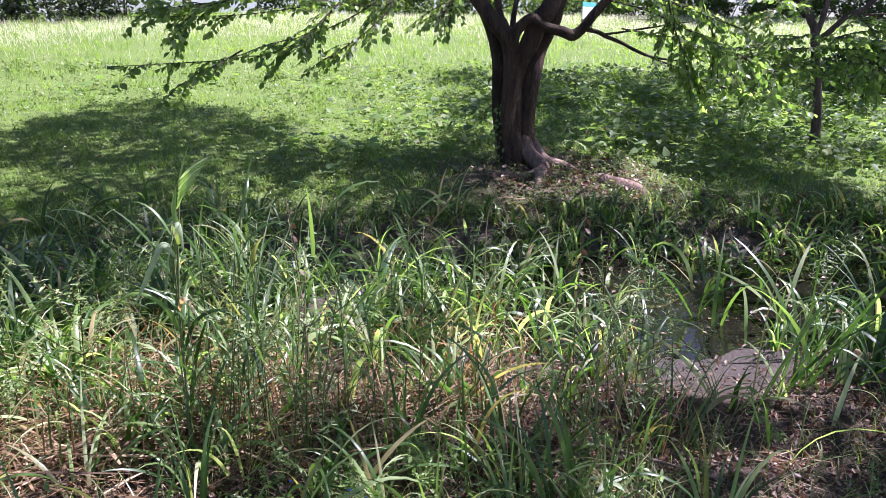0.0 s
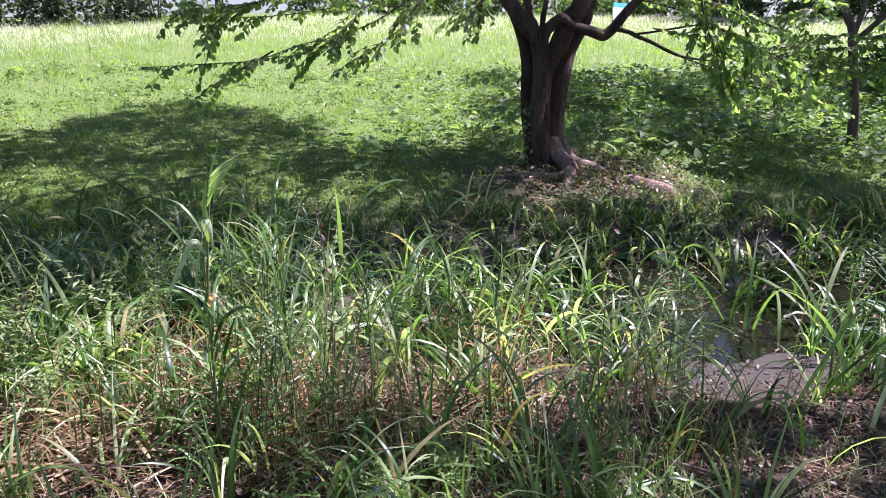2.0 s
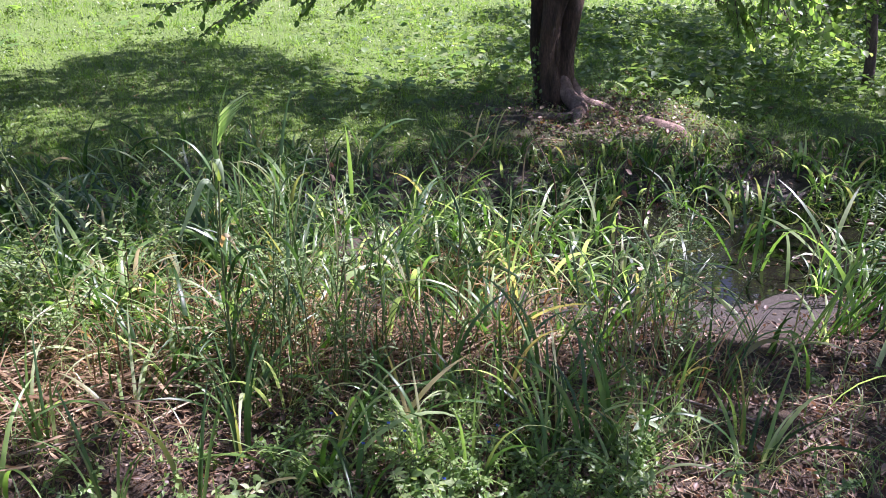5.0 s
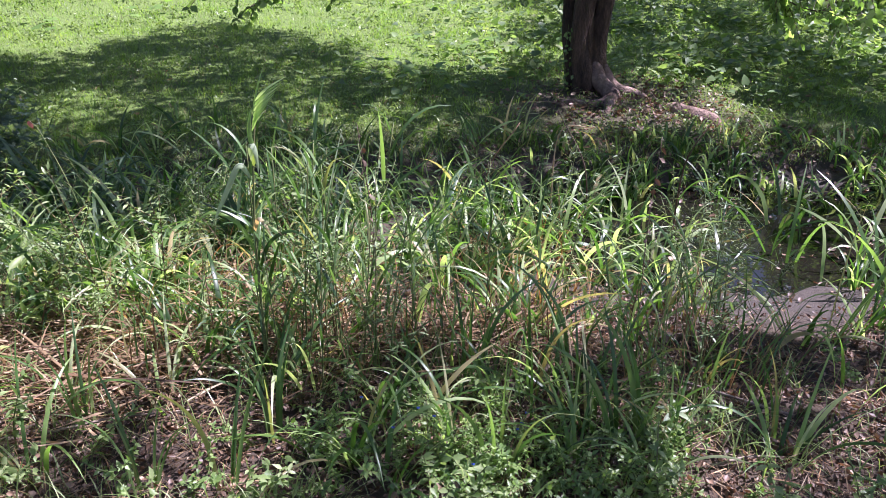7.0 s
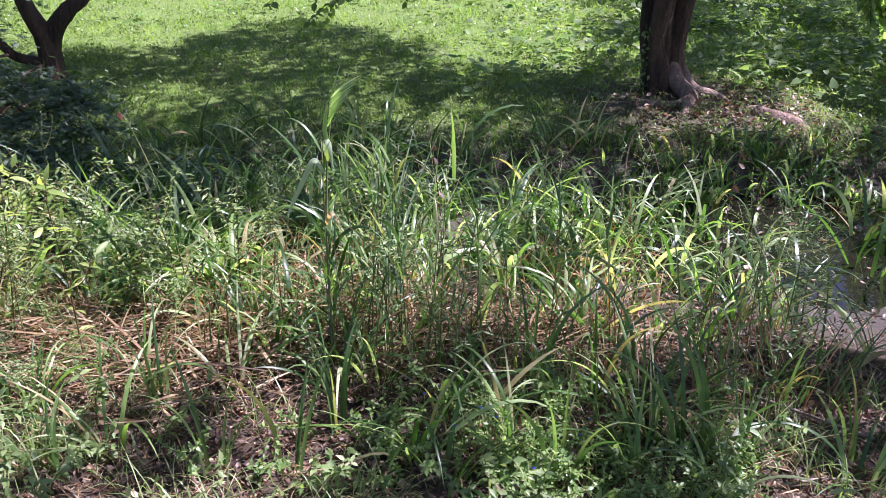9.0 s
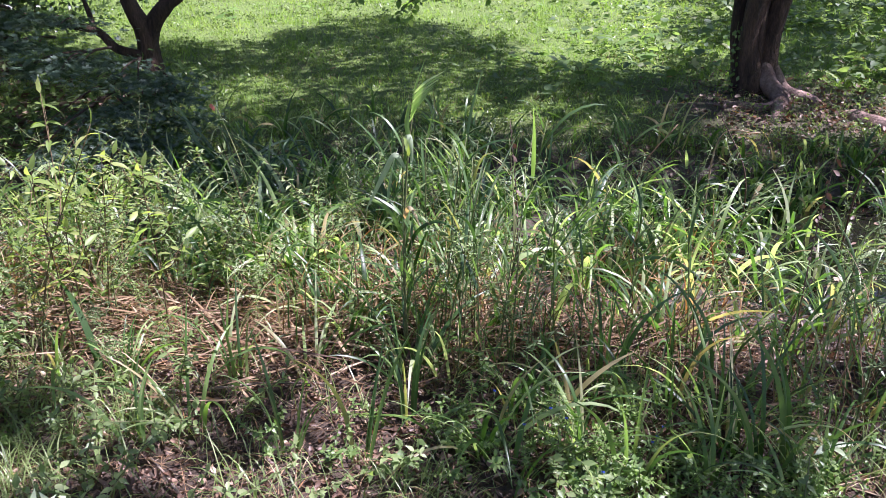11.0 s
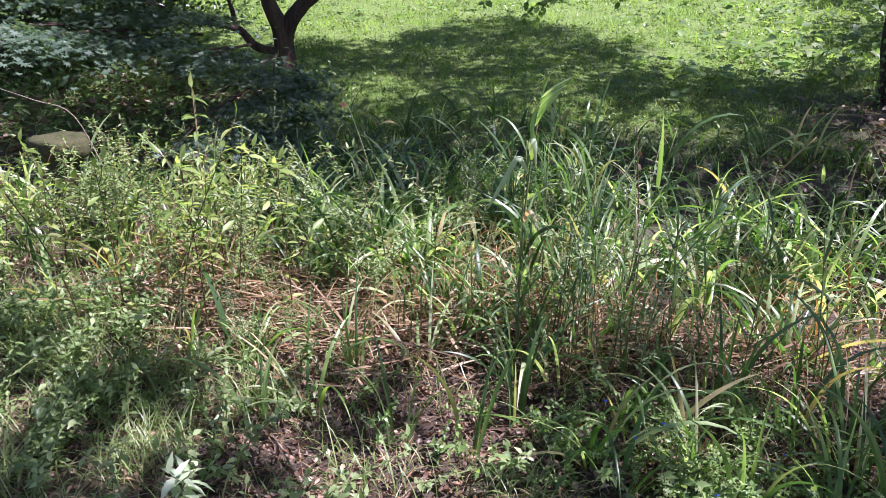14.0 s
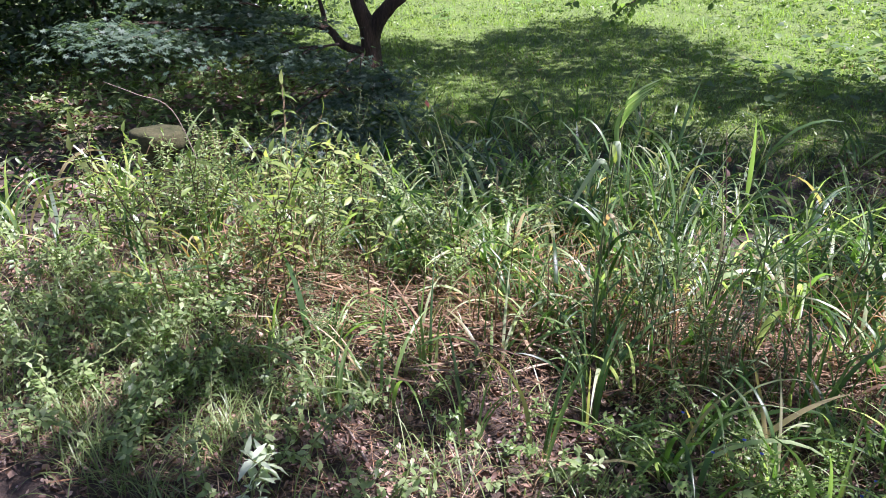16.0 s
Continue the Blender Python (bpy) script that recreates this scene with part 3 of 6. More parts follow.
    part("crown", *scatter(SHAPE_SMALL, at - base, tilted(len(at), 0.45, rg), rg.uniform(0.12, 0.19, len(at))), M_CROWN, tree, "broad crown of small oval leaves")
    keep_right = lambda x, y: 0.9 if y < 13.8 else 0.45
    spots2 = crown_spots(0.3, 3.6, 5.5, 14.6, 0.52, 6.4, 10.0, keep_right, holes, rg)
    at = clear_of_pool(leaf_cloud(spots2, 0.42, 135, rg=rg))
    part("crown", *scatter(SHAPE_SMALL, at - base, tilted(len(at), 0.45, rg), rg.uniform(0.12, 0.19, len(at))), M_CROWN, tree, "broad crown of small oval leaves")
    # limbs reaching into the crown
    tops = np.array([(-0.6, 8.6, 3.9), (-1.2, 8.4, 3.6), (1.2, 8.8, 4.6), (2.6, 8.8, 4.6)])
    both = np.concatenate([spots, spots2])
    for s in both[rg.permutation(len(both))[:26]]:
        o = tops[np.argmin(np.linalg.norm(tops - s, axis=1))]
        m = (o + s) / 2 + np.array([0, 0, 0.25])
        c = curve([o, m, s], 5) - base
        part("branch", *tube(c, taper(len(c), 0.028, 0.006), 6, 0.1, 0), M_BARK, tree)
    # hanging leafy twigs
    twigs = [
        [(-0.13, 7.20, 2.22), (-0.49, 6.98, 1.88), (-1.13, 6.71, 1.84), (-1.70, 6.38, 1.75), (-2.20, 6.01, 1.72)],
        [(-0.34, 7.19, 2.12), (-0.74, 6.86, 1.80), (-1.11, 6.51, 1.60), (-1.45, 6.23, 1.51), (-1.78, 6.04, 1.39), (-2.16, 5.81, 1.36), (-2.58, 5.64, 1.34)],
        [(-0.44, 6.99, 2.05), (-0.48, 6.78, 1.82), (-0.67, 6.57, 1.62), (-0.91, 6.44, 1.45), (-1.06, 6.41, 1.36)],
        [(-0.91, 6.54, 1.85), (-1.10, 6.41, 1.65), (-1.28, 6.27, 1.5), (-1.63, 6.09, 1.38)],
        [(-1.65, 6.08, 1.46), (-1.83, 5.97, 1.35), (-1.97, 5.88, 1.28), (-2.11, 5.83, 1.17)],
        [(-0.84, 6.85, 2.09), (-1.47, 6.44, 1.92), (-2.03, 6.07, 1.81), (-2.43, 5.81, 1.75)],
        [(-1.33, 6.26, 1.99), (-1.66, 6.08, 1.87), (-1.93, 5.89, 1.76), (-2.02, 5.86, 1.63)],
        [(0.19, 7.00, 2.05), (0.08, 6.90, 1.90), (0.03, 6.80, 1.80), (-0.07, 6.70, 1.72)],
        [(1.58, 7.23, 1.92), (1.86, 6.75, 1.79), (2.14, 6.46, 1.62), (2.38, 6.15, 1.46), (2.60, 5.96, 1.32), (2.71, 5.80, 1.29)],
        [(1.95, 6.93, 1.39), (2.14, 6.67, 1.30), (2.35, 6.38, 1.17), (2.58, 6.18, 1.11), (2.74, 6.00, 1.10)],
        [(1.75, 6.98, 2.00), (2.09, 6.68, 1.84), (2.39, 6.37, 1.69), (2.61, 6.17, 1.59)],
        [(1.99, 6.71, 1.98), (2.00, 6.50, 1.69), (2.08, 6.37, 1.45), (2.18, 6.34, 1.27)],
        [(1.68, 7.00, 1.65), (1.90, 6.84, 1.60), (2.12, 6.67, 1.55), (2.32, 6.50, 1.40)],
        [(2.26, 6.63, 2.02), (2.29, 6.51, 1.74), (2.42, 6.36, 1.41), (2.57, 6.29, 1.12)],
    ]
    for k, tw in enumerate(twigs):
        wood, leaves = spray(np.array(tw) - base, rg, 0.068, 0.03, 14 if k not in (1, 4) else 5, 0.45, 0.12)
        b = part("branch", *wood, M_BARK, tree)
        part("foliage", *leaves, M_HANG, b, "hanging oval green leaves")


tree_main()


# ---- slender tree on the right bank ----
def tree_slender():
    rg = np.random.default_rng(33)
    tree = tagged(new("tree"), "slender young tree with forked trunk among vines", "tree")
    tree.location = (4.48, 8.57, 0.33)
    base = np.array(tree.location)

    def limb(name, pts, radii, sides=8):
        c = curve(np.array(pts) - base, 5)
        part(name, *tube(c, np.interp(np.linspace(0, 1, len(c)), np.linspace(0, 1, len(radii)), radii), sides, 0.12, 3), M_YOUNG, tree)

    limb("trunk", [(4.48, 8.57, 0.2), (4.45, 8.58, 0.74), (4.40, 8.60, 1.12), (4.34, 8.62, 1.50), (4.31, 8.64, 1.69), (4.21, 8.67, 1.97), (4.07, 8.90, 3.30)], [0.07, 0.052, 0.048, 0.052, 0.045, 0.04, 0.02])
    limb("branch", [(4.34, 8.62, 1.52), (4.47, 8.55, 1.67), (4.60, 8.49, 1.82), (4.79, 8.40, 1.95), (5.30, 8.33, 2.54)], [0.04, 0.035, 0.03, 0.028, 0.012])
    limb("branch", [(4.32, 8.62, 1.59), (4.38, 8.62, 1.78), (4.41, 8.62, 1.97), (4.64, 8.81, 3.11)], [0.035, 0.03, 0.028, 0.012])
    limb("branch", [(4.60, 8.49, 1.82), (4.83, 8.38, 1.83), (5.11, 8.24, 1.84)], [0.015, 0.012, 0.006], 6)
    holes = [(4.6, 7.2, 0.5), (3.2, 8.6, 0.4), (5.5, 9.5, 0.6), (2.8, 7.3, 0.5), (3.3, 7.0, 0.45), (3.3, 7.6, 0.4), (4.4, 10.2, 0.5), (3.9, 9.4, 0.4)]
    spots = crown_spots(3.4, 9.5, 5.6, 14.2, 0.57, 5.6, 8.6, lambda x, y: 0.78, holes, rg)
    at = clear_of_pool(leaf_cloud(spots, 0.42, 120, rg=rg))
    part("crown", *scatter(SHAPE_SMALL, at - base, tilted(len(at), 0.45, rg), rg.uniform(0.11, 0.17, len(at))), M_CROWN, tree, "loose crown of oval leaves")
    for s in spots[rg.permutation(len(spots))[:14]]:
        o = np.array([4.3, 9.4, 3.4])
        c = curve([o, (o + s) / 2 + np.array([0, 0, 0.2]), s], 4) - base
        part("branch", *tube(c, taper(len(c), 0.02, 0.005), 5), M_YOUNG, tree)
    for tw in [
        [(4.06, 8.13, 1.62), (3.70, 7.88, 1.56), (3.34, 7.74, 1.50), (3.00, 7.57, 1.33)],
        [(4.03, 8.15, 1.85), (3.66, 7.90, 1.90), (3.44, 7.79, 1.84), (3.24, 7.67, 1.67)],
        [(4.03, 7.93, 1.50), (4.05, 7.50, 1.45), (4.10, 7.15, 1.34), (4.14, 6.90, 1.19)],
        [(4.23, 7.83, 1.84), (4.24, 7.39, 1.66), (4.25, 7.06, 1.40), (4.25, 6.84, 1.25)],
        [(3.71, 7.88, 1.44), (3.69, 7.68, 1.36), (3.66, 7.48, 1.28), (3.82, 7.19, 1.18)],
        [(3.95, 7.88, 1.47), (3.53, 7.75, 1.45), (3.17, 7.70, 1.39), (2.88, 7.61, 1.25)],
        [(3.99, 7.86, 1.56), (4.08, 7.48, 1.57), (4.16, 7.22, 1.54), (4.28, 7.04, 1.47)],
        [(4.06, 7.82, 1.36), (4.16, 7.44, 1.29), (4.22, 7.18, 1.21), (4.28, 6.92, 1.09)],
        [(3.87, 7.80, 1.36), (3.56, 7.64, 1.30), (3.30, 7.55, 1.19), (3.15, 7.50, 1.05)],
    ]:
        wood, leaves = spray(np.array(tw) - base, rg, 0.07, 0.028, 16, 0.55, 0.12)
        b = part("branch", *wood, M_YOUNG, tree)
        part("foliage", *leaves, M_HANG, b, "drooping oval green leaves")


tree_slender()


# Tree out of view, added to throw dappled shade on bank and marsh.
def tree_near():
    rg = np.random.default_rng(35)
    tree = tagged(new("tree"), "unseen spreading tree added to shade the near bank", "tree")
    tree.location = (6.4, 2.9, float(land(6.4, 2.9)))
    base = np.array(tree.location)
    c = curve([(0, 0, -0.2), (-0.05, 0, 1.2), (-0.1, 0.05, 2.8), (-0.6, 0.1, 4.6)], 5)
    part("trunk", *tube(c, taper(len(c), 0.2, 0.09), 12, 0.12, 5), M_BARK, tree)
    holes = [(1.5, 3.35, 0.62), (2.2, 4.3, 0.4), (-3.0, 1.75, 0.35), (-2.7, 1.85, 0.3), (0.54, 2.0, 0.27), (-1.6, 1.13, 0.15), (-1.58, 2.1, 0.3), (-1.36, 2.2, 0.24), (2.0, 4.2, 0.3)]

    def cover(x, y):
        """How closely the crown covers the ground at x, y, set by the shade wanted: dense over the near bank, loose
        over the marsh.
        """
        if y > np.interp(x, [-2.2, -1.3, -0.5], [1.8, 2.3, 2.6]):
            return 0.03 + 0.8 * math.exp(-((x + 2.6) / 0.8) ** 2 - ((y - 3.95) / 0.65) ** 2) + np.interp(x - 0.75 * (y - 2.2), [-0.1, 1.5], [0.0, 0.88])
        bank = np.interp(x, [-3.2, -2.9, -2.0, -1.5, -1.2, -0.9, -0.4, 0.05, 0.4], [0.5, 0.35, 0.4, 0.48, 0.28, 0.2, 0.5, 0.95, 1.0])
        return bank * np.interp(y, [1.4, 1.7], [np.interp(x, [-2.0, -1.4], [2.0, 1.3]), 1.0])

    spots = crown_spots(-3.4, 4.4, 0.6, 5.6, 0.36, 4.8, 7.6, cover, holes, rg)
    at = leaf_cloud(spots, 0.27, 80, rg=rg)
    part("crown", *scatter(SHAPE_SMALL, at - base, tilted(len(at), 0.45, rg), rg.uniform(0.1, 0.16, len(at))), M_CROWN, tree, "spreading crown of oval leaves")
    # extra unseen leaf clumps, added to darken the far side of the marsh
    far = np.random.default_rng(36)
    tips = crown_spots(-4.3, -1.7, 3.6, 5.0, 0.36, 4.8, 7.6, lambda x, y: 0.5, [], far)
    at = leaf_cloud(tips, 0.27, 80, rg=far)
    part("crown", *scatter(SHAPE_SMALL, at - base, tilted(len(at), 0.45, far), far.uniform(0.1, 0.16, len(at))), M_CROWN, tree)
    for q in spots[rg.permutation(len(spots))[:20]]:
        o = np.array([5.8, 3.0, float(base[2]) + 4.6])
        c = curve([o, (o + q) / 2 + np.array([0, 0, 0.3]), q], 4) - base
        part("branch", *tube(c, taper(len(c), 0.045, 0.008), 6), M_BARK, tree)


tree_near()


# ---- maple with level sheets of fine lobed leaves ----
def tree_maple():
    rg = np.random.default_rng(44)
    tree = tagged(new("maple_tree"), "low maple with dark forked trunk and layered blue-green leaves", "tree")
    tree.location = (-5.12, 6.32, 0.36)
    base = np.array(tree.location)

    def limb(name, pts, radii, sides=9):
        c = curve(np.array(pts) - base, 5)
        part(name, *tube(c, np.interp(np.linspace(0, 1, len(c)), np.linspace(0, 1, len(radii)), radii), sides, 0.12, 3), M_BARK, tree)

    limb("trunk", [(-5.10, 6.32, 0.25), (-5.12, 6.30, 0.6), (-5.13, 6.29, 0.85), (-5.22, 6.22, 1.15), (-5.5, 6.3, 1.9), (-6.2, 6.5, 2.8)], [0.13, 0.11, 0.10, 0.075, 0.06, 0.02])
    limb("trunk", [(-5.12, 6.30, 0.7), (-5.05, 6.34, 0.92), (-4.93, 6.44, 1.1), (-4.75, 6.6, 1.35), (-4.4, 7.2, 2.6)], [0.09, 0.085, 0.075, 0.06, 0.02])
    limb("branch", [(-5.14, 6.2, 0.62), (-5.30, 6.05, 0.70), (-5.42, 5.98, 0.86), (-5.62, 5.85, 0.93), (-5.9, 5.6, 1.0), (-6.3, 5.2, 1.0)], [0.05, 0.045, 0.04, 0.036, 0.03, 0.012], 7)
    limb("branch", [(-5.45, 5.96, 0.88), (-5.5, 5.98, 1.05), (-5.6, 6.0, 1.3)], [0.03, 0.025, 0.012], 7)
    k = SUN / SUN.z
    gaps = []
    for p, r in (((-5.24, 3.38, 1.06), 0.78), ((-5.42, 3.3, 1.09), 0.7), ((-4.1, 4.85, 0.7), 0.5), ((-4.17, 3.78, 0.46), 0.4), ((-5.6, 4.7, 0.3), 0.4), ((-5.3, 5.0, 0.3), 0.25), ((-5.8, 5.6, 0.3), 0.35), ((-7.2, 5.3, 0.3), 0.25)):
        h = p[2] - 0.3
        gaps.append((p[0] - k.x * h, p[1] - k.y * h, r))
    # Canopy above the view, added to shade the left; gaps let sun reach some sheets.
    high = crown_spots(-14.0, -5.2, 2.4, 7.4, 0.6, 2.4, 4.0, lambda x, y: 0.88, gaps, rg)
    at = leaf_cloud(high, 0.45, 150, rg=rg)
    part("crown", *scatter(SHAPE_MAPLE, at - base, tilted(len(at), 0.7, rg), rg.uniform(0.13, 0.18, len(at))), M_MAPLE, tree, "wide upper crown of lobed leaves")
    for q in high[rg.permutation(len(high))[:16]]:
        o = np.array([-6.2, 6.5, 2.8]) if q[0] < -5.5 else np.array([-4.4, 7.2, 2.6])
        c = curve([o, (o + q) / 2 + np.array([0, 0, 0.2]), q], 4) - base
        part("branch", *tube(c, taper(len(c), 0.02, 0.005), 5), M_BARK, tree)
    # sheets: centre and spread of each layer
    sheets = [
        ((-5.21, 3.44, 1.03), 0.75, 330), ((-5.12, 3.89, 0.95), 0.7, 330), ((-5.42, 3.31, 1.09), 0.45, 160), ((-4.84, 4.24, 0.93), 0.55, 320),
        ((-4.48, 4.32, 0.76), 0.35, 160), ((-4.72, 5.06, 0.72), 0.5, 220), ((-4.13, 4.91, 0.62), 0.5, 260), ((-4.03, 4.47, 0.45), 0.55, 280),
        ((-3.86, 4.87, 0.50), 0.4, 160), ((-3.91, 4.04, 0.31), 0.5, 260), ((-3.71, 4.35, 0.27), 0.5, 240), 
        ((-5.03, 4.91, 1.07), 0.6, 240), ((-5.21, 4.42, 1.14), 0.8, 340), ((-5.41, 4.18, 1.28), 0.6, 240), ((-5.42, 4.78, 1.46), 0.9, 300),
        ((-3.67, 4.76, 0.34), 0.35, 120), ((-3.97, 3.85, 0.25), 0.3, 90),
    ]
    for c, r, count in sheets:
        c, count = np.array(c), int(count * (2.6 if c[2] > 0.55 else 1.8))
        g = rg.normal(0, 1, (count, 3)) * np.array([r * 0.42, r * 0.42, 0.025])
        g[:, 2] -= 0.2 * (g[:, 0] ** 2 + g[:, 1] ** 2)
        at = c + g - base
        axis = np.stack([g[:, 0], g[:, 1], np.zeros(count)], 1) + rg.normal(0, 0.4, (count, 3)) * np.array([1, 1, 0.3])
        axis[:, 2] -= 0.25
        m = part("foliage", *scatter(SHAPE_MAPLE, at, frames(axis, UP + rg.normal(0, 0.2, (count, 3))), rg.uniform(0.04, 0.07, count)), M_MAPLE, tree, "flat sheet of small lobed leaves")
        st = np.array([-5.14, 6.25, 0.9]) if c[2] < 1.3 else np.array([-5.4, 6.3, 1.6])
        for k in range(2):
            e = c + np.array([rg.normal(0, r * 0.5), rg.normal(0, r * 0.5), -0.03])
            o = c + (st - c) * 0.35
            cc = curve([o, (o + e) / 2 + np.array([0, 0, 0.04]), e], 4) - base
            part("branch", *tube(cc, taper(len(cc), 0.014, 0.003), 5), M_BARK, tree)


tree_maple()


# ---- bushes, hedge and far trees ----
def bush(name, label, at, size, leaves, leaf, mat, rg, shape=SHAPE_SMALL, category="bush", group=""):
    """A rounded bush: stems and leaves in clumps on its outside."""
    ob = tagged(new(name), label, category, group)
    ob.location = (at[0], at[1], float(land(at[0], at[1])))
    sx, sy, sz = size
    for k in range(5):
        a = rg.uniform(0, 6.28)
        e = np.array([math.cos(a) * sx * 0.5, math.sin(a) * sy * 0.5, sz * rg.uniform(0.5, 0.85)])
        c = curve([(0.1 * math.cos(a), 0.1 * math.sin(a), -0.05), e * 0.5 + np.array([0, 0, 0.1]), e], 4)
        part("stem", *tube(c, taper(len(c), 0.03, 0.006), 5), M_BARK, ob)
    k = max(14, leaves // 60)
    d = rg.normal(0, 1, (k, 3))
    d /= np.linalg.norm(d, axis=1)[:, None]
    d[:, 2] = np.abs(d[:, 2])
    cs = d * np.array([sx, sy, sz]) * rg.uniform(0.6, 1.0, (k, 1))
    cs[:, 2] = np.maximum(cs[:, 2], 0.12)
    pts = leaf_cloud(cs, 0.28 * max(sx, sz), leaves // k, rg=rg, squash=0.7)
    pts[:, 2] = np.maximum(pts[:, 2], 0.03)
    part("foliage", *scatter(shape, pts, tilted(len(pts), 0.45, rg), leaf * rg.uniform(0.7, 1.25, len(pts))), mat, ob)
    return ob


def background():
    rg = np.random.default_rng(55)
    # dark bushes on the left, behind the maple
    for x, y, sx, sy, sz in [(-8.6, 5.6, 1.2, 1.2, 2.2), (-9.6, 4.2, 1.4, 1.3, 2.4), (-8.9, 7.4, 1.2, 1.2, 2.0), (-10.5, 6.6, 1.6, 1.6, 2.6), (-9.0, 8.6, 1.5, 1.4, 2.2), (-11, 2.6, 1.6, 1.5, 2.4), (-12, 4.4, 1.6, 1.5, 2.6), (-12.4, 7.0, 1.6, 1.5, 2.8), (-13.4, 9.6, 1.8, 1.6, 2.8)]:
        bush("bush", "dense dark evergreen bush in deep shade", (x, y), (sx, sy, sz), 4200, 0.1, M_SHRUB, rg, group="dark bushes")
    # dark bush beside the slender tree
    for x, y, sx, sy, sz in [(7.1, 12.2, 1.0, 0.9, 0.85), (8.4, 12.6, 1.2, 1.0, 1.0)]:
        bush("bush", "dark leafy bush by the slender tree", (x, y), (sx, sy, sz), 3200, 0.09, M_SHRUB, rg, SHAPE_OVAL)
    # far edge of the lawn
    for x in np.arange(-27, -8, 2.4):
        bush("bush", "grey-green bush at the far lawn edge", (x + rg.uniform(-0.6, 0.6), 25.5 + 0.16 * x + rg.uniform(-0.8, 0.8)), (1.9, 1.4, rg.uniform(2.7, 3.6)), 3000, 0.2, M_GREYBUSH, rg, group="far bushes")
    for x in np.arange(-7, 26, 2.2):
        y = 33.5 + rg.uniform(-0.5, 0.5)
        bush("hedge_bush", "clipped bright green hedge bush beyond the path", (x, y), (1.6, 1.1, 1.5), 1700, 0.2, M_HEDGE, rg, category="hedge", group="hedge beyond the lawn")
    for x, y, hgt in [(-22, 38, 17), (-14, 41, 19), (-8, 44, 19), (-2, 41, 18), (4, 43, 18), (9, 41, 14.5), (14, 44, 15), (14.6, 31.0, 9.5), (19, 40, 14.5), (24, 37, 20), (29, 36, 19), (33, 40, 20), (-30, 34, 9), (-34, 24, 9), (38, 28, 9), (-18, 14, 8), (-20, 4, 8)]:
        far_tree(x, y, hgt, rg, 32 if 8 < x < 20 else 60)


def far_tree(x, y, hgt, rg, clumps=60):
    ob = tagged(new("tree"), "tall leafy park tree beyond the lawn", "tree", "far trees")
    ob.location = (x, y, float(land(x, y)))
    c = curve([(0, 0, -0.2), (0.1, 0, hgt * 0.25), (-0.1, 0.1, hgt * 0.5), (0, 0, hgt * 0.85)], 5)
    part("trunk", *tube(c, taper(len(c), 0.26, 0.05), 9, 0.12, 2), M_BARK, ob)
    cs = rg.normal(0, 1, (clumps, 3))
    cs /= np.linalg.norm(cs, axis=1)[:, None]
    cs = cs * np.array([0.36, 0.36, 0.36]) * hgt * rg.uniform(0.35, 1, (clumps, 1)) + np.array([0, 0, hgt * 0.6])
    for e in cs[:7]:
        s = np.array([0, 0, hgt * rg.uniform(0.3, 0.6)])
        cc = curve([s, (s + e) / 2 + np.array([0, 0, 0.3]), e], 4)
        part("branch", *tube(cc, taper(len(cc), 0.09, 0.02), 6), M_BARK, ob)
    pts = leaf_cloud(cs, 0.12 * hgt, 90, rg=rg, squash=0.75)
    part("crown", *scatter(SHAPE_SMALL, pts, tilted(len(pts), 0.4, rg), rg.uniform(0.4, 0.75, len(pts))), M_CROWN, ob)


background()


def white_panel():
    ob = tagged(new("sign_board"), "small white board with turquoise top beyond the lawn", "sign")
    x, y, z = (4.59, 23.56, 2.49)
    ob.location = (x, y, float(land(x, y)))
    ob.rotation_euler = (0, 0, radians(48))
    h = z - float(land(x, y))
    for name, a, b, mat in (("panel", h - 0.2, h + 0.16, M_BOARD), ("top_panel", h + 0.165, h + 0.3, M_TEAL)):
        bm = bmesh.new()
        bmesh.ops.create_cube(bm, size=1, matrix=Matrix.Translation((0, 0, (a + b) / 2)) @ Matrix.Diagonal((0.8, 0.04, b - a, 1)))
        bmesh.ops.bevel(bm, geom=bm.edges[:], offset=0.01, segments=2)
        me = bpy.data.meshes.new(name)
        bm.to_mesh(me)
        bm.free()
        me.materials.append(mat)
        p = new(name, me)
        p.parent = ob
    for sx in (-0.3, 0.3):
        part("post", *tube([(sx, 0.05, -0.2), (sx, 0.05, h), (sx, 0.05, h + 0.3)], [0.025, 0.025, 0.025], 8), M_TWIG, ob)


white_panel()


# ---- lawn ----
def sector(n, near, far, rg, power=1.0):
    """Points of the ground in the fan that the place opens to, thinning with distance."""
    a = np.radians(rg.uniform(90 - 40, 90 + 75, n))
    d = near + (far - near) * rg.random(n) ** power
    return d * np.cos(a), d * np.sin(a), d


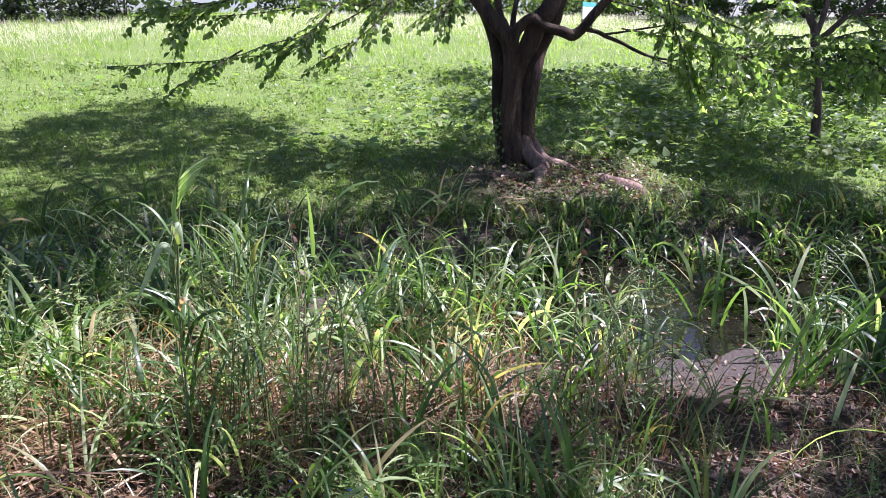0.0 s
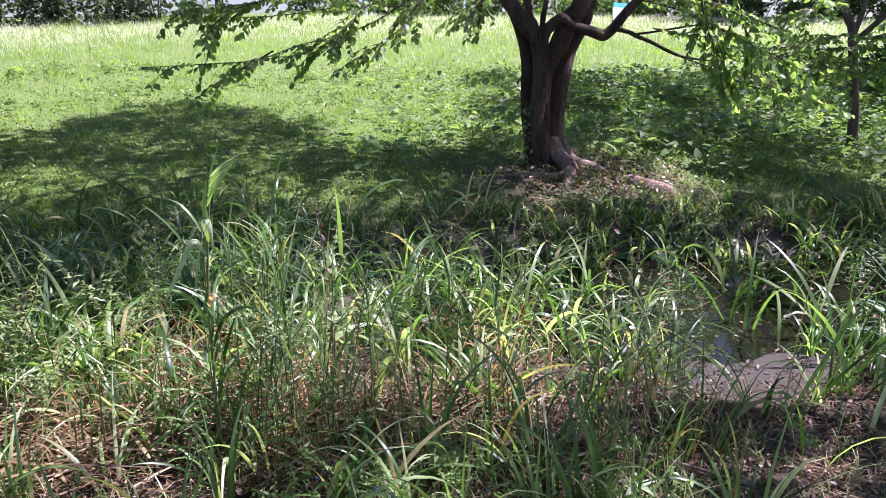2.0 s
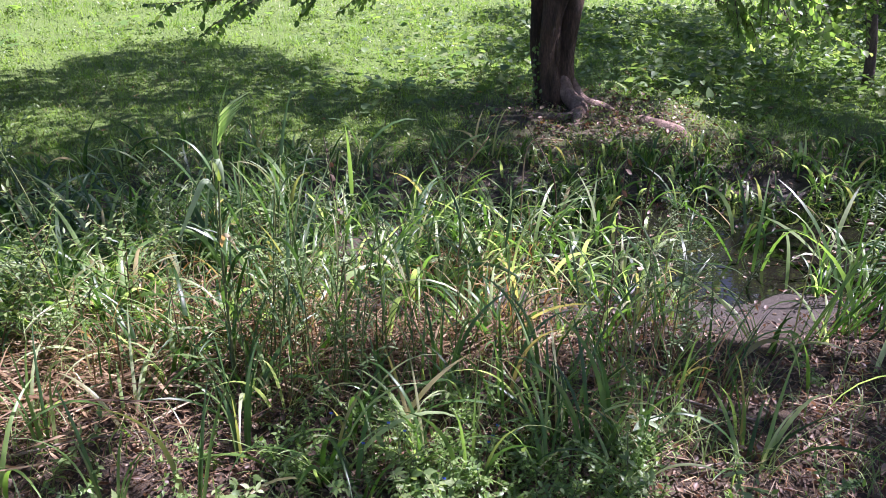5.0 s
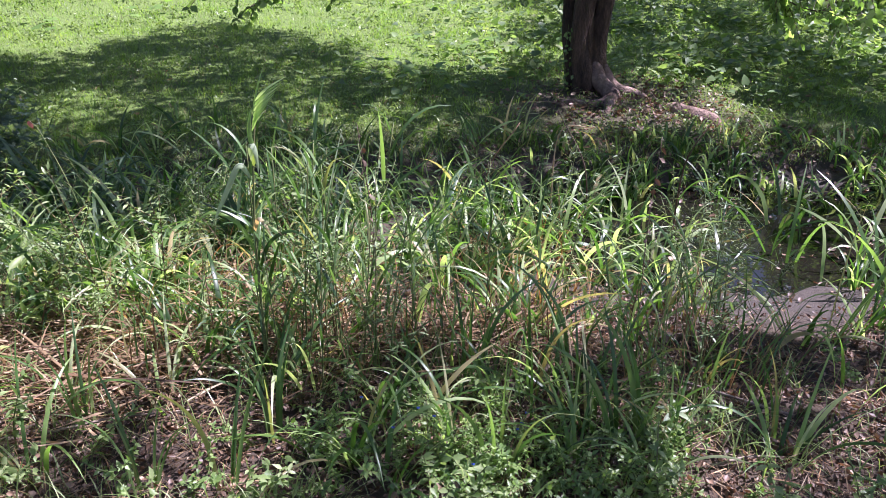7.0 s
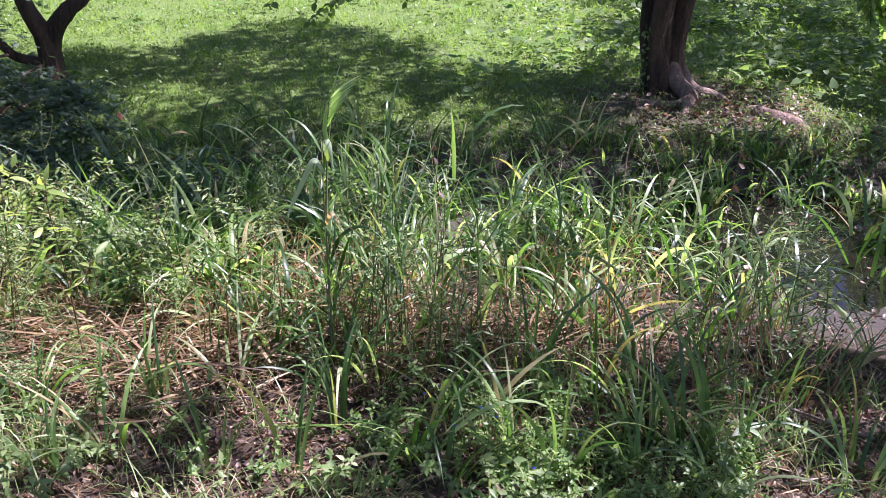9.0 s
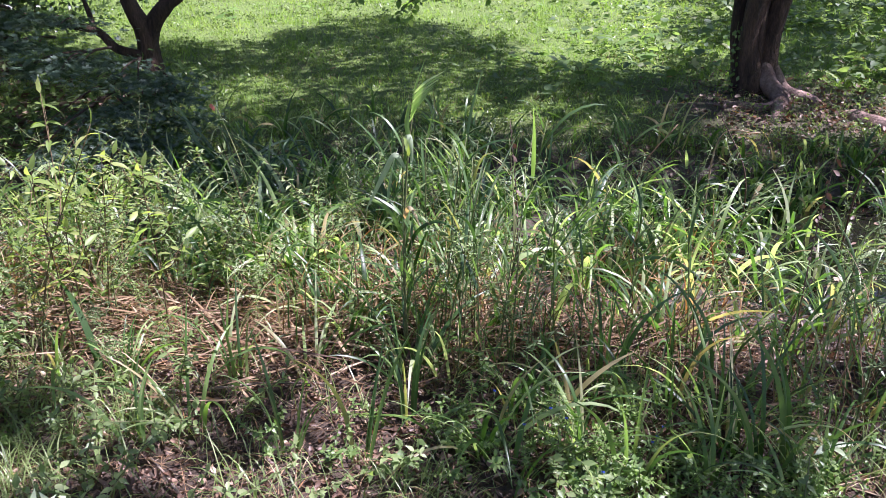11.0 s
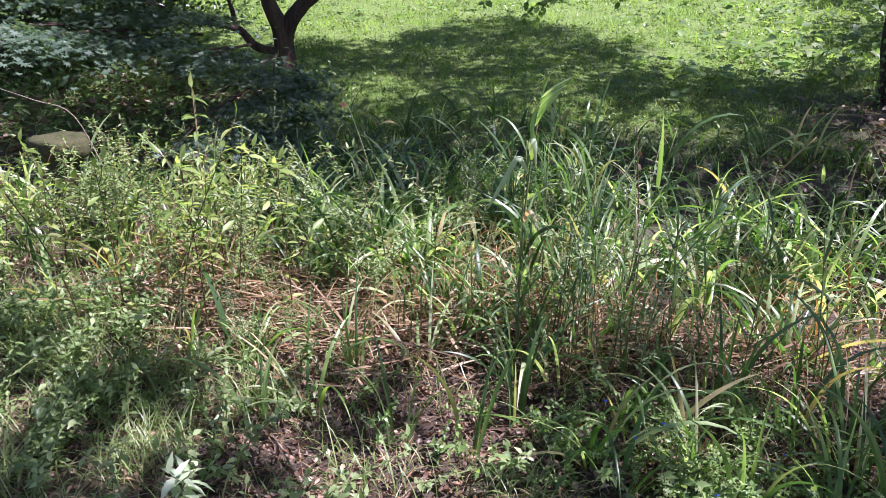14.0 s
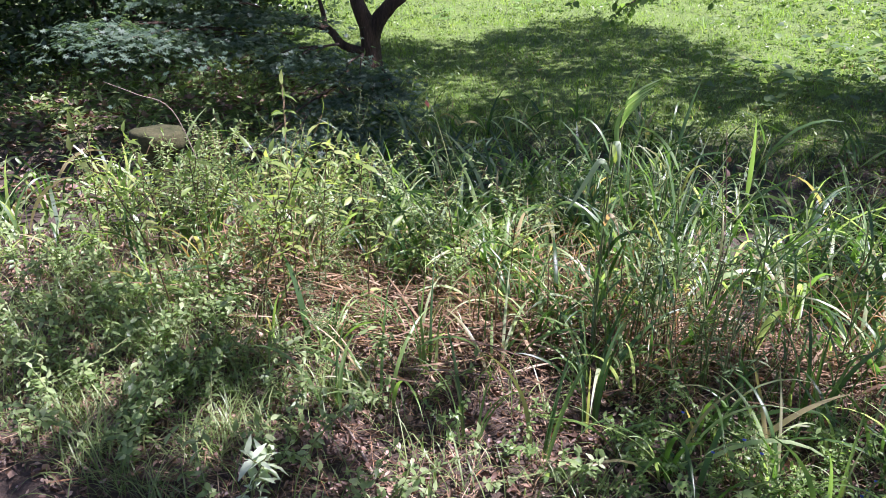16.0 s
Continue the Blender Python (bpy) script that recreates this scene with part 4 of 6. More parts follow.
def build_lawn():
    rg = np.random.default_rng(66)
    x, y, d = sector(15000, 4.5, 30, rg, power=1.35)
    x, y, d = np.repeat(x, 10), np.repeat(y, 10), np.repeat(d, 10)
    x, y = x + rg.normal(0, 0.007, len(x)) * d, y + rg.normal(0, 0.007, len(x)) * d
    v = y - stream_line(x)
    ok = (v > 1.15 + 0.25 * np.sin(x * 2.7)) & ~((x < -4.4) & (y < 7.2) & (v < 3.2)) & (x > -9.5 - 0.2 * (y - 6))
    ok &= rg.random(len(x)) < np.interp(np.hypot((x - 1.1) / 1.5, y - 7.2), [0.5, 1.3], [0.25, 1])
    x, y, d = x[ok], y[ok], d[ok]
    n = len(x)
    tuft = 0.5 + 0.5 * np.sin(x * 2.3 + 1.7 * np.sin(y * 1.1)) * np.sin(y * 2.9 + 1.3 * np.sin(x * 1.7))
    h = (0.045 + 0.05 * rg.random(n)) * (0.75 + 0.9 * tuft * rg.random(n)) * np.interp(d, [5, 8.5, 11, 14, 24, 30], [0.8, 0.9, 1.7, 2.0, 2.6, 3.0]) * (0.65 + 0.8 * (np.sin(x * 5.1 + 2 * np.sin(y * 3.3)) * np.sin(y * 4.3 + x) > 0.15))
    w = 0.0042 * np.interp(d, [5, 10, 20, 30], [1.0, 1.5, 2.6, 3.6]) * rg.uniform(0.7, 1.4, n)
    mesh = ribbons(on_land(x, y), rg.uniform(0, 6.28, n), h, w, rg.uniform(0.2, 1.15, n), rg.uniform(0.2, 1.5, n), 2)
    stuff("lawn_grass", mesh, M_LAWN, "rough green lawn grass, sunlit and dappled with shade", "grass")
    x, y, d = sector(4700, 5.0, 11.5, rg, power=1.0)
    x, y, d = np.repeat(x, 16), np.repeat(y, 16), np.repeat(d, 16)
    x, y = x + rg.normal(0, 0.035, len(x)), y + rg.normal(0, 0.035, len(x))
    v = y - stream_line(x)
    ok = (v > 1.25) & ~((x < -4.4) & (y < 7.2) & (v < 3.2)) & (rg.random(len(x)) < np.interp(np.hypot((x - 1.1) / 1.5, y - 7.2), [0.5, 1.3], [0.2, 1]))
    x, y, d = x[ok], y[ok], d[ok]
    n = len(x)
    mesh = ribbons(on_land(x, y), rg.uniform(0, 6.28, n), rg.uniform(0.04, 0.11, n) * rg.uniform(0.6, 1.1, n), rg.uniform(0.003, 0.006, n), rg.uniform(0.15, 1.1, n), rg.uniform(0.3, 1.8, n), 2)
    stuff("turf", mesh, M_LAWN, "fine short turf under the tree, mottled by leaf shade", "grass")
    # low broad-leaved weeds in the turf
    x, y, d = sector(7500, 5.0, 15, rg, power=1.1)
    x, y, d = np.repeat(x, 11), np.repeat(y, 11), np.repeat(d, 11)
    x, y = x + rg.normal(0, 0.045, len(x)), y + rg.normal(0, 0.045, len(x))
    v = y - stream_line(x)
    ok = (v > 1.25) & ~((x < -4.4) & (y < 7.2) & (v < 3.0)) & (np.sin(x * 1.9 + 1) * np.sin(y * 1.6) + rg.normal(0, 0.6, len(x)) > -0.45)
    x, y, d = x[ok], y[ok], d[ok]
    n = len(x)
    at = on_land(x, y) + np.stack([np.zeros(n), np.zeros(n), rg.uniform(0.015, 0.085, n)], 1)
    mesh = scatter(SHAPE_SMALL, at, tilted(n, 0.35, rg), rg.uniform(0.016, 0.042, n) * np.interp(d, [5, 10, 17], [1, 1.3, 1.8]))
    stuff("lawn_weeds", mesh, M_WEED, "low small-leaved weeds in the turf", "weeds")
    # dry brown blades and thatch lying in the shaded turf
    x, y, d = sector(16000, 5.0, 9.2, rg, power=1.0)
    v = y - stream_line(x)
    ok = (v > 1.2) & (rg.random(len(x)) < 0.35 + 0.65 * (np.sin(x * 2.6 + 2) * np.sin(y * 2.2 + 1) > 0.1))
    x, y = x[ok], y[ok]
    n = len(x)
    mesh = ribbons(on_land(x, y) + np.array([0, 0, 0.03]), rg.uniform(0, 6.28, n), rg.uniform(0.03, 0.1, n), rg.uniform(0.003, 0.006, n), rg.uniform(0.7, 1.5, n), rg.uniform(0.0, 0.8, n), 2)
    stuff("thatch", mesh, M_STRAW, "dry brown thatch showing in the short turf", "dry grass")
    # pale seed-headed meadow grass far up the slope, with sun glare added in its colour
    x, y, d = sector(150000, 14, 33, rg, power=0.85)
    ok = (rg.random(len(x)) < np.interp(d - 0.35 * np.minimum(0, x), [20, 25], [0.08, 1])) & (y < 24.3 + 0.16 * np.minimum(x, 0) + 9 * (x > -7))
    x, y, d = x[ok], y[ok], d[ok]
    n = len(x)
    mesh = ribbons(on_land(x, y), rg.uniform(0, 6.28, n), rg.uniform(0.08, 0.32, n), rg.uniform(0.004, 0.009, n), rg.uniform(0.1, 1.2, n), rg.uniform(0.1, 1.8, n), 2)
    stuff("meadow_grass", mesh, M_MEADOW, "tall pale seeding meadow grass in full sun", "grass")


build_lawn()


def build_vines():
    rg = np.random.default_rng(77)
    n = 24000
    x, y = rg.uniform(-2.6, 9.0, n), rg.uniform(7.0, 15, n)
    dens = np.interp(y - stream_line(x), [2.2, 3.4, 7, 10], [0.12, 0.8, 0.95, 0.4]) * np.interp(x, [-2.6, -1, 1.0, 2.6], [0.07, 0.26, 0.55, 1.0])
    dens = dens * np.clip(0.6 + 0.75 * np.sin(x * 2.3 + np.sin(y * 1.9)) * np.sin(y * 2.6 + 0.7 * x), 0.15, 1)
    ok = (rg.random(n) < dens) & (np.hypot(x - 0.8, y - 7.7) > 0.75) & ~((np.hypot(x - 1.3, y - 7.2) < 0.75))
    x, y = x[ok], y[ok]
    n = len(x)
    at = on_land(x, y)
    at[:, 2] += rg.uniform(0.02, 0.2, n)
    mesh = scatter(SHAPE_HEART, at, tilted(n, 0.74, rg), rg.uniform(0.045, 0.125, n))
    stuff("vine_leaves", mesh, M_VINE, "carpet of broad green vine leaves on the bank", "vines")
    # lobed weed plants standing in the grass: a few broad leaves each
    spots = [(-7.57, 11.64), (-5.84, 9.06), (-7.27, 12.29), (-5.48, 10.04), (-5.34, 10.91), (-4.95, 10.7), (-0.91, 7.91), (-1.55, 8.3), (-0.61, 8.12), (-1.07, 12.02), (-2.2, 11.6), (-3.6, 12.2), (-6.4, 9.6), (-4.2, 11.2), (-0.4, 8.8), (-1.2, 9.8), (-3.0, 13.0), (-6.2, 12.8), (-0.2, 9.6), (-1.9, 12.6)]
    for x, y in spots:
        k = int(rg.integers(2, 5))
        ob = tagged(new("lobed_weed"), "small plant with broad lobed green leaves in the lawn", "weed", "lobed weeds")
        ob.location = (x, y, float(land(x, y)))
        for j in range(k):
            a = rg.uniform(0, 6.28)
            e = np.array([0.16 * math.cos(a), 0.16 * math.sin(a), rg.uniform(0.1, 0.2)]) * rg.uniform(0.7, 1.2)
            part("stalk", *tube(curve([(0, 0, -0.02), e * np.array([0.4, 0.4, 0.7]), e], 3), [0.004] * 6 + [0.003], 4), M_STEM, ob)
            part("leaf", *scatter(SHAPE_LOBED, e[None], frames(np.array([[math.cos(a), math.sin(a), rg.normal(-0.1, 0.15)]]), UP[None] + rg.normal(0, 0.2, (1, 3))), np.array([rg.uniform(0.13, 0.22)])), M_LOBED, ob)


build_vines()


def build_left_cover():
    rg = np.random.default_rng(79)
    n = 9000
    x, y = rg.uniform(-10, -4.0, n), rg.uniform(0.6, 6.5, n)
    v = y - stream_line(x)
    ok = (rg.random(n) < np.interp(x, [-10, -7, -4], [0.4, 0.9, 0.7]) * np.where(np.abs(v) < 0.7, 0.25, 1.0))
    at = on_land(x[ok], y[ok])
    at[:, 2] += np.abs(rg.normal(0.05, 0.09, len(at)))
    stuff("ground_cover", scatter(SHAPE_LANCE, at, tilted(len(at), 0.5, rg), rg.uniform(0.05, 0.12, len(at))), M_FORB, "low leafy ground cover beyond the stream", "weeds")
    n = 3500
    x, y = rg.uniform(-11, -4.8, n), rg.uniform(2.5, 6.4, n)
    at = on_land(x, y)
    at[:, 2] += 0.012
    stuff("shaded_litter", scatter(SHAPE_CURLED, at, tilted(n, 0.75, rg), rg.uniform(0.05, 0.11, n)), M_LITTER, "dark fallen leaves under the bushes", "leaf litter")


build_left_cover()


# ---- litter and straw on the near bank and in the marsh ----
def build_litter():
    rg = np.random.default_rng(88)
    x = np.concatenate([rg.uniform(-4.5, 3.2, 36000), rg.uniform(0.2, 3.2, 900)])
    y = np.concatenate([rg.uniform(0.7, 3.3, 36000), rg.uniform(2.8, 3.8, 900)])
    v = y - stream_line(x)
    ok = (v < -0.75) & (~bare(x, y) | (rg.random(len(x)) < 0.12))
    x, y = x[ok], y[ok]
    n = len(x)
    at = on_land(x, y)
    at[:, 2] += rg.uniform(0.004, 0.03, n)
    slim = ([(0.55 * a, b, 1.3 * c) for a, b, c in SHAPE_CURLED[0]], SHAPE_CURLED[1])
    h = n // 2
    turn = tilted(n, 0.45, rg)
    mesh = joined([scatter(SHAPE_CURLED, at[:h], turn[:h], rg.uniform(0.012, 0.036, h)), scatter(slim, at[h:], turn[h:], rg.uniform(0.016, 0.045, n - h))])
    stuff("leaf_litter", mesh, M_LITTER, "dry curled brown fallen leaves", "leaf litter")
    x = rg.uniform(0.1, 3.4, 260)
    y = stream_line(x) + rg.uniform(-1.2, 1.1, 260)
    at = np.stack([x, y, np.maximum(land(x, y), -0.175) + 0.004], 1)
    stuff("floating_leaves", scatter(SHAPE_CURLED, at, tilted(260, 0.85, rg), rg.uniform(0.02, 0.06, 260)), M_LITTER, "dead leaves floating on the shallow stream", "leaf litter")
    x = np.concatenate([rg.uniform(-0.5, 4.0, 1300), rg.uniform(1.9, 2.8, 300)])
    y = np.concatenate([stream_line(x[:1300]) + rg.uniform(0.85, 1.9, 1300), rg.uniform(2.9, 3.5, 300)])
    at = on_land(x, y)
    at[:, 2] += rg.uniform(0.0, 0.03, len(x))
    stuff("bank_litter", scatter(SHAPE_CURLED, at, tilted(len(x), 0.5, rg), rg.uniform(0.025, 0.065, len(x))), M_LITTER, "damp dead leaves along the stream edge", "leaf litter")
    n = 900
    x, y = np.concatenate([rg.uniform(0.2, 2.2, 300), rg.normal(1.2, 0.7, 600)]), np.concatenate([rg.uniform(6.2, 8.4, 300), rg.normal(7.1, 0.45, 600)])
    ok = y - stream_line(x) > 1.2
    at = on_land(x[ok], y[ok])
    at[:, 2] += 0.03
    stuff("fallen_leaves", scatter(SHAPE_CURLED, at, tilted(len(at), 0.7, rg), rg.uniform(0.03, 0.07, len(at))), M_LITTER, "scattered dry leaves among the tree roots", "leaf litter")
    for k in range(34):
        x, y = rg.uniform(-4.2, 3.5), rg.uniform(5.7, 9.5)
        if y - float(stream_line(x)) < 1.3:
            continue
        V, F = scatter(SHAPE_CURLED, np.zeros((1, 3)), tilted(1, 0.75, rg), rg.uniform(0.045, 0.08, 1))
        lf = tagged(part("fallen_leaf", V, F, M_FALLEN), "yellowed fallen leaf on the shaded lawn", "fallen leaf", "fallen leaves on the lawn")
        lf.location = (x, y, float(land(x, y)) + 0.05)
    # straw: lodged dead blades in low swathes, each lying its own way
    n = 3600
    swathes = np.array([(-1.45, 2.35, 0.2), (-1.0, 2.7, 0.15), (-2.0, 2.2, 0.35), (-1.7, 2.6, 0.0), (-2.4, 2.7, 0.3), (-1.9, 3.1, 0.1), (-2.9, 2.5, 0.6), (-1.2, 3.2, 0.2), (-0.2, 2.7, 0.1)])
    pick = rg.integers(0, len(swathes), n)
    c = swathes[pick]
    x, y = c[:, 0] + rg.normal(0, 0.36, n), c[:, 1] + rg.normal(0, 0.2, n)
    ok = ~bare(x, y) & (y - stream_line(x) < 0.2)
    x, y, c = x[ok], y[ok], c[ok]
    n = len(x)
    at = on_land(x, y)
    at[:, 2] += rg.uniform(0.005, 0.09, n)
    flat = rg.random(n) < 0.85
    mesh = ribbons(at, c[:, 2] + rg.normal(0, 0.75, n) + np.pi * (rg.random(n) < 0.4), rg.uniform(0.08, 0.34, n), rg.uniform(0.004, 0.012, n), np.where(flat, rg.uniform(1.3, 1.6, n), rg.uniform(0.4, 1.1, n)), np.where(flat, rg.uniform(-0.15, 0.3, n), rg.uniform(0.8, 2.2, n)), 4, twist=rg.normal(0, 0.8, n))
    stuff("dead_straw", mesh, M_STRAW, "lodged tan straw of last year's grass", "straw")
    # short broken bits of straw on the bank
    n = 10500
    x, y = rg.uniform(-3.8, 2.4, n), rg.uniform(0.8, 2.9, n)
    at = on_land(x, y)
    at[:, 2] += rg.uniform(0.003, 0.035, n)
    mesh = ribbons(at, rg.uniform(0, 6.28, n), rg.uniform(0.03, 0.16, n), rg.uniform(0.002, 0.006, n), rg.uniform(1.25, 1.6, n), rg.uniform(-0.2, 0.3, n), 2, twist=rg.normal(0, 0.8, n))
    stuff("straw_bits", mesh, M_STRAW, "short broken straw bits among the leaf litter", "straw")
    # rust-coloured standing dead bases among the green blades
    n = 1500
    x, y = rg.uniform(-3.4, 0.4, n), rg.uniform(2.2, 4.6, n)
    ok = (np.sin(x * 3.3 + 1.5 * np.sin(y * 2.1)) + rg.normal(0, 0.5, n) > 0.1) & (np.abs(y - stream_line(x) + 0.9) < 1.0) & ~bare(x, y)
    x, y = x[ok], y[ok]
    n = len(x)
    mesh = ribbons(on_land(x, y), rg.uniform(0, 6.28, n), rg.uniform(0.15, 0.5, n), rg.uniform(0.005, 0.012, n), rg.uniform(0.1, 0.9, n), rg.uniform(0.4, 2.6, n), 5, twist=rg.normal(0, 1, n))
    stuff("dead_grass", mesh, M_RUST, "orange-brown dead grass bases in the marsh", "dry grass")
    kinds = []
    for k in range(12):
        V, F = ribbons(np.array([[0, 0, 0.02]]), np.array([0.0]), np.array([rg.uniform(0.16, 0.4)]), np.array([rg.uniform(0.006, 0.014)]), np.array([rg.uniform(1.35, 1.55)]), np.array([rg.uniform(-0.1, 0.45)]), 6, 0.3, np.array([rg.normal(0, 0.8)]))
        me = to_mesh("straw", V, F)
        me.materials.append(M_STRAW)
        kinds.append(me)
    for cx, cy, count, way in ((-1.5, 2.35, 50, 0.2), (-1.05, 2.62, 30, 0.1), (-2.05, 2.15, 30, 0.4), (-2.45, 2.0, 18, 0.5), (-1.85, 2.55, 35, 0.0)):
        heap = tagged(new("straw_heap"), "loose heap of lodged dry straw on the bank", "straw", "straw heaps")
        heap.location = (cx, cy, float(land(cx, cy)))
        for k in range(count):
            dx, dy = rg.normal(0, 0.3), rg.normal(0, 0.15)
            st = new("straw", kinds[int(rg.integers(12))])
            st.parent = heap
            z = float(land(cx + dx, cy + dy)) - heap.location.z + rg.uniform(0, 0.12)
            st.matrix_basis = pose(dx, dy, z, rg.normal(0, 6), rg.normal(0, 4), math.degrees(way + rg.normal(0.0, 0.7)) + (180 if k % 2 else 0))
    # single larger fallen leaves
    shapes = []
    for k in range(8):
        V = np.array(SHAPE_CURLED[0]) * np.array([rg.uniform(0.6, 1.2), 1, rg.uniform(0.5, 1.8)]) + rg.normal(0, 0.03, (8, 3))
        me = to_mesh("fallen_leaf", V * rg.uniform(0.022, 0.048), [np.array(f) for f in SHAPE_CURLED[1]])
        me.materials.append(M_LITTER)
        shapes.append(me)
    for k in range(120):
        x, y = (rg.uniform(-2.9, -0.9), rg.uniform(1.0, 1.9)) if k % 3 else (rg.uniform(0.3, 2.3), rg.uniform(1.9, 2.7))
        lf = tagged(new("fallen_leaf", shapes[k % 8]), "dry curled brown leaf on the soil", "fallen leaf", "fallen leaves on the bank")
        lf.matrix_basis = pose(x, y, float(land(x, y)) + 0.012, rg.normal(0, 14), rg.normal(0, 14), rg.uniform(0, 360))


build_litter()


# ---- tall marsh grass ----
def build_marsh_fill():
    rg = np.random.default_rng(99)
    n = 7200
    c = np.stack([rg.uniform(-5.2, 4.2, 900), rg.uniform(1.6, 6.2, 900)], 1)[rg.integers(0, 900, n)]
    x, y = c[:, 0] + rg.normal(0, 0.05, n), c[:, 1] + rg.normal(0, 0.05, n)
    ex = rg.uniform(0.2, 4.2, 1300)
    x, y, n = np.append(x, ex), np.append(y, stream_line(ex) + rg.uniform(0.75, 1.7, 1300)), n + 1300
    v = y - stream_line(x)
    dens = np.interp(v, [-2.2, -1.7, -1.1, -0.6, 0.9, 1.5, 2.1], [0.03, 0.12, 0.6, 1.0, 1.0, 0.9, 0.15])
    pool = ((x > 0.1) & (x < 3.4) & (v > -1.4) & (v < 0.7))
    dens = np.where(pool, dens * np.interp(x, [0.1, 1.0, 1.5], [0.5, 0.4, 0.2]), dens)
    patch = np.sin(x * 4.1 + 2 * np.sin(y * 3)) * np.sin(y * 4.7 + x)
    ok = (rg.random(n) < dens * np.clip(0.6 + 0.95 * patch, 0.03, 1)) & ~bare(x, y)
    x, y, v = x[ok], y[ok], v[ok]
    n = len(x)
    L = rg.uniform(0.28, 0.8, n) * np.interp(v, [-2.2, -1.2, 0, 1.6], [0.7, 1, 1, 0.65]) * np.where((x > 0.2) & (v > 0.6), 0.62, 1.0)
    mesh = ribbons(on_land(x, y), rg.uniform(0, 6.28, n), L, rg.uniform(0.01, 0.032, n), rg.uniform(0.02, 0.8, n), rg.uniform(1.0, 3.6, n) * rg.uniform(0.45, 1, n), 8, twist=rg.normal(0, 1.1, n), power=1.6)
    stuff("marsh_grass", mesh, M_GRASS, "dense tall arching marsh grass, bright in the sun", "grass")


build_marsh_fill()


def build_upright_blades():
    rg = np.random.default_rng(101)
    for name, n, mat, label in (("upright_blades", 230, M_REED, "thin upright green blades along the marsh edge"), ("dry_stalks", 240, M_STRAW, "thin upright brown dead stalks along the marsh edge")):
        c = np.stack([rg.uniform(-1.5, 1.0, 160), rg.uniform(2.2, 3.1, 160)], 1)[rg.integers(0, 160, n)]
        x, y = c[:, 0] + rg.normal(0, 0.06, n), c[:, 1] + rg.normal(0, 0.06, n)
        ok = ~bare(x, y)
        x, y, n = x[ok], y[ok], int(ok.sum())
        mesh = ribbons(on_land(x, y), rg.uniform(0, 6.28, n), rg.uniform(0.2, 0.55, n), rg.uniform(0.004, 0.012, n) if mat is M_REED else rg.uniform(0.003, 0.006, n), rg.uniform(0.0, 0.5, n), rg.uniform(0.1, 1.5, n), 6, twist=rg.normal(0, 1.0, n))
        stuff(name, mesh, mat, label, "grass")


build_upright_blades()


def build_bank_grass():
    rg = np.random.default_rng(151)
    n = 9500
    c = np.stack([rg.uniform(-4.2, 2.6, 420), rg.uniform(0.8, 2.6, 420)], 1)[rg.integers(0, 420, n)]
    x, y = c[:, 0] + rg.normal(0, 0.07, n), c[:, 1] + rg.normal(0, 0.07, n)
    ok = ~bare(x, y)
    x, y, n = x[ok], y[ok], int(ok.sum())
    mesh = ribbons(on_land(x, y), rg.uniform(0, 6.28, n), rg.uniform(0.06, 0.3, n) * rg.uniform(0.5, 1, n), rg.uniform(0.002, 0.006, n), rg.uniform(0.1, 0.8, n), rg.uniform(0.8, 2.6, n), 5)
    n = 2400
    c = np.stack([rg.uniform(-3.4, -1.6, 120), rg.uniform(0.85, 1.75, 120)], 1)[rg.integers(0, 120, n)]
    at = on_land(c[:, 0] + rg.normal(0, 0.03, n), c[:, 1] + rg.normal(0, 0.03, n))
    mesh = joined([mesh, ribbons(at, rg.uniform(0, 6.28, n), rg.uniform(0.1, 0.26, n), rg.uniform(0.002, 0.0045, n), rg.uniform(0.2, 0.9, n), rg.uniform(1.2, 2.6, n), 5)])
    stuff("bank_grass", mesh, M_WEED, "thin tufts of short grass on the leafy bank", "grass")


build_bank_grass()


def grass_clump(rg, count, height, width, mat, label, group, curl=1.9):
    ob = tagged(new("grass_clump"), label, "grass", group)
    for k in range(count):
        a = rg.uniform(0, 6.28)
        b = np.array([[math.cos(a) * 0.03, math.sin(a) * 0.03, -0.03]])
        one = lambda v: np.array([v])
        V, F = ribbons(b, one(a + rg.normal(0, 0.5)), one(0.85 * height * rg.uniform(0.55, 1.1)), one(width * rg.uniform(0.7, 1.3)), one(rg.uniform(0.03, 0.7)), one(curl * rg.uniform(0.45, 1.6)), 10, 0.25, one(rg.normal(0, 0.9)), 1.6)
        part("blade", V, F, mat, ob)
    return ob


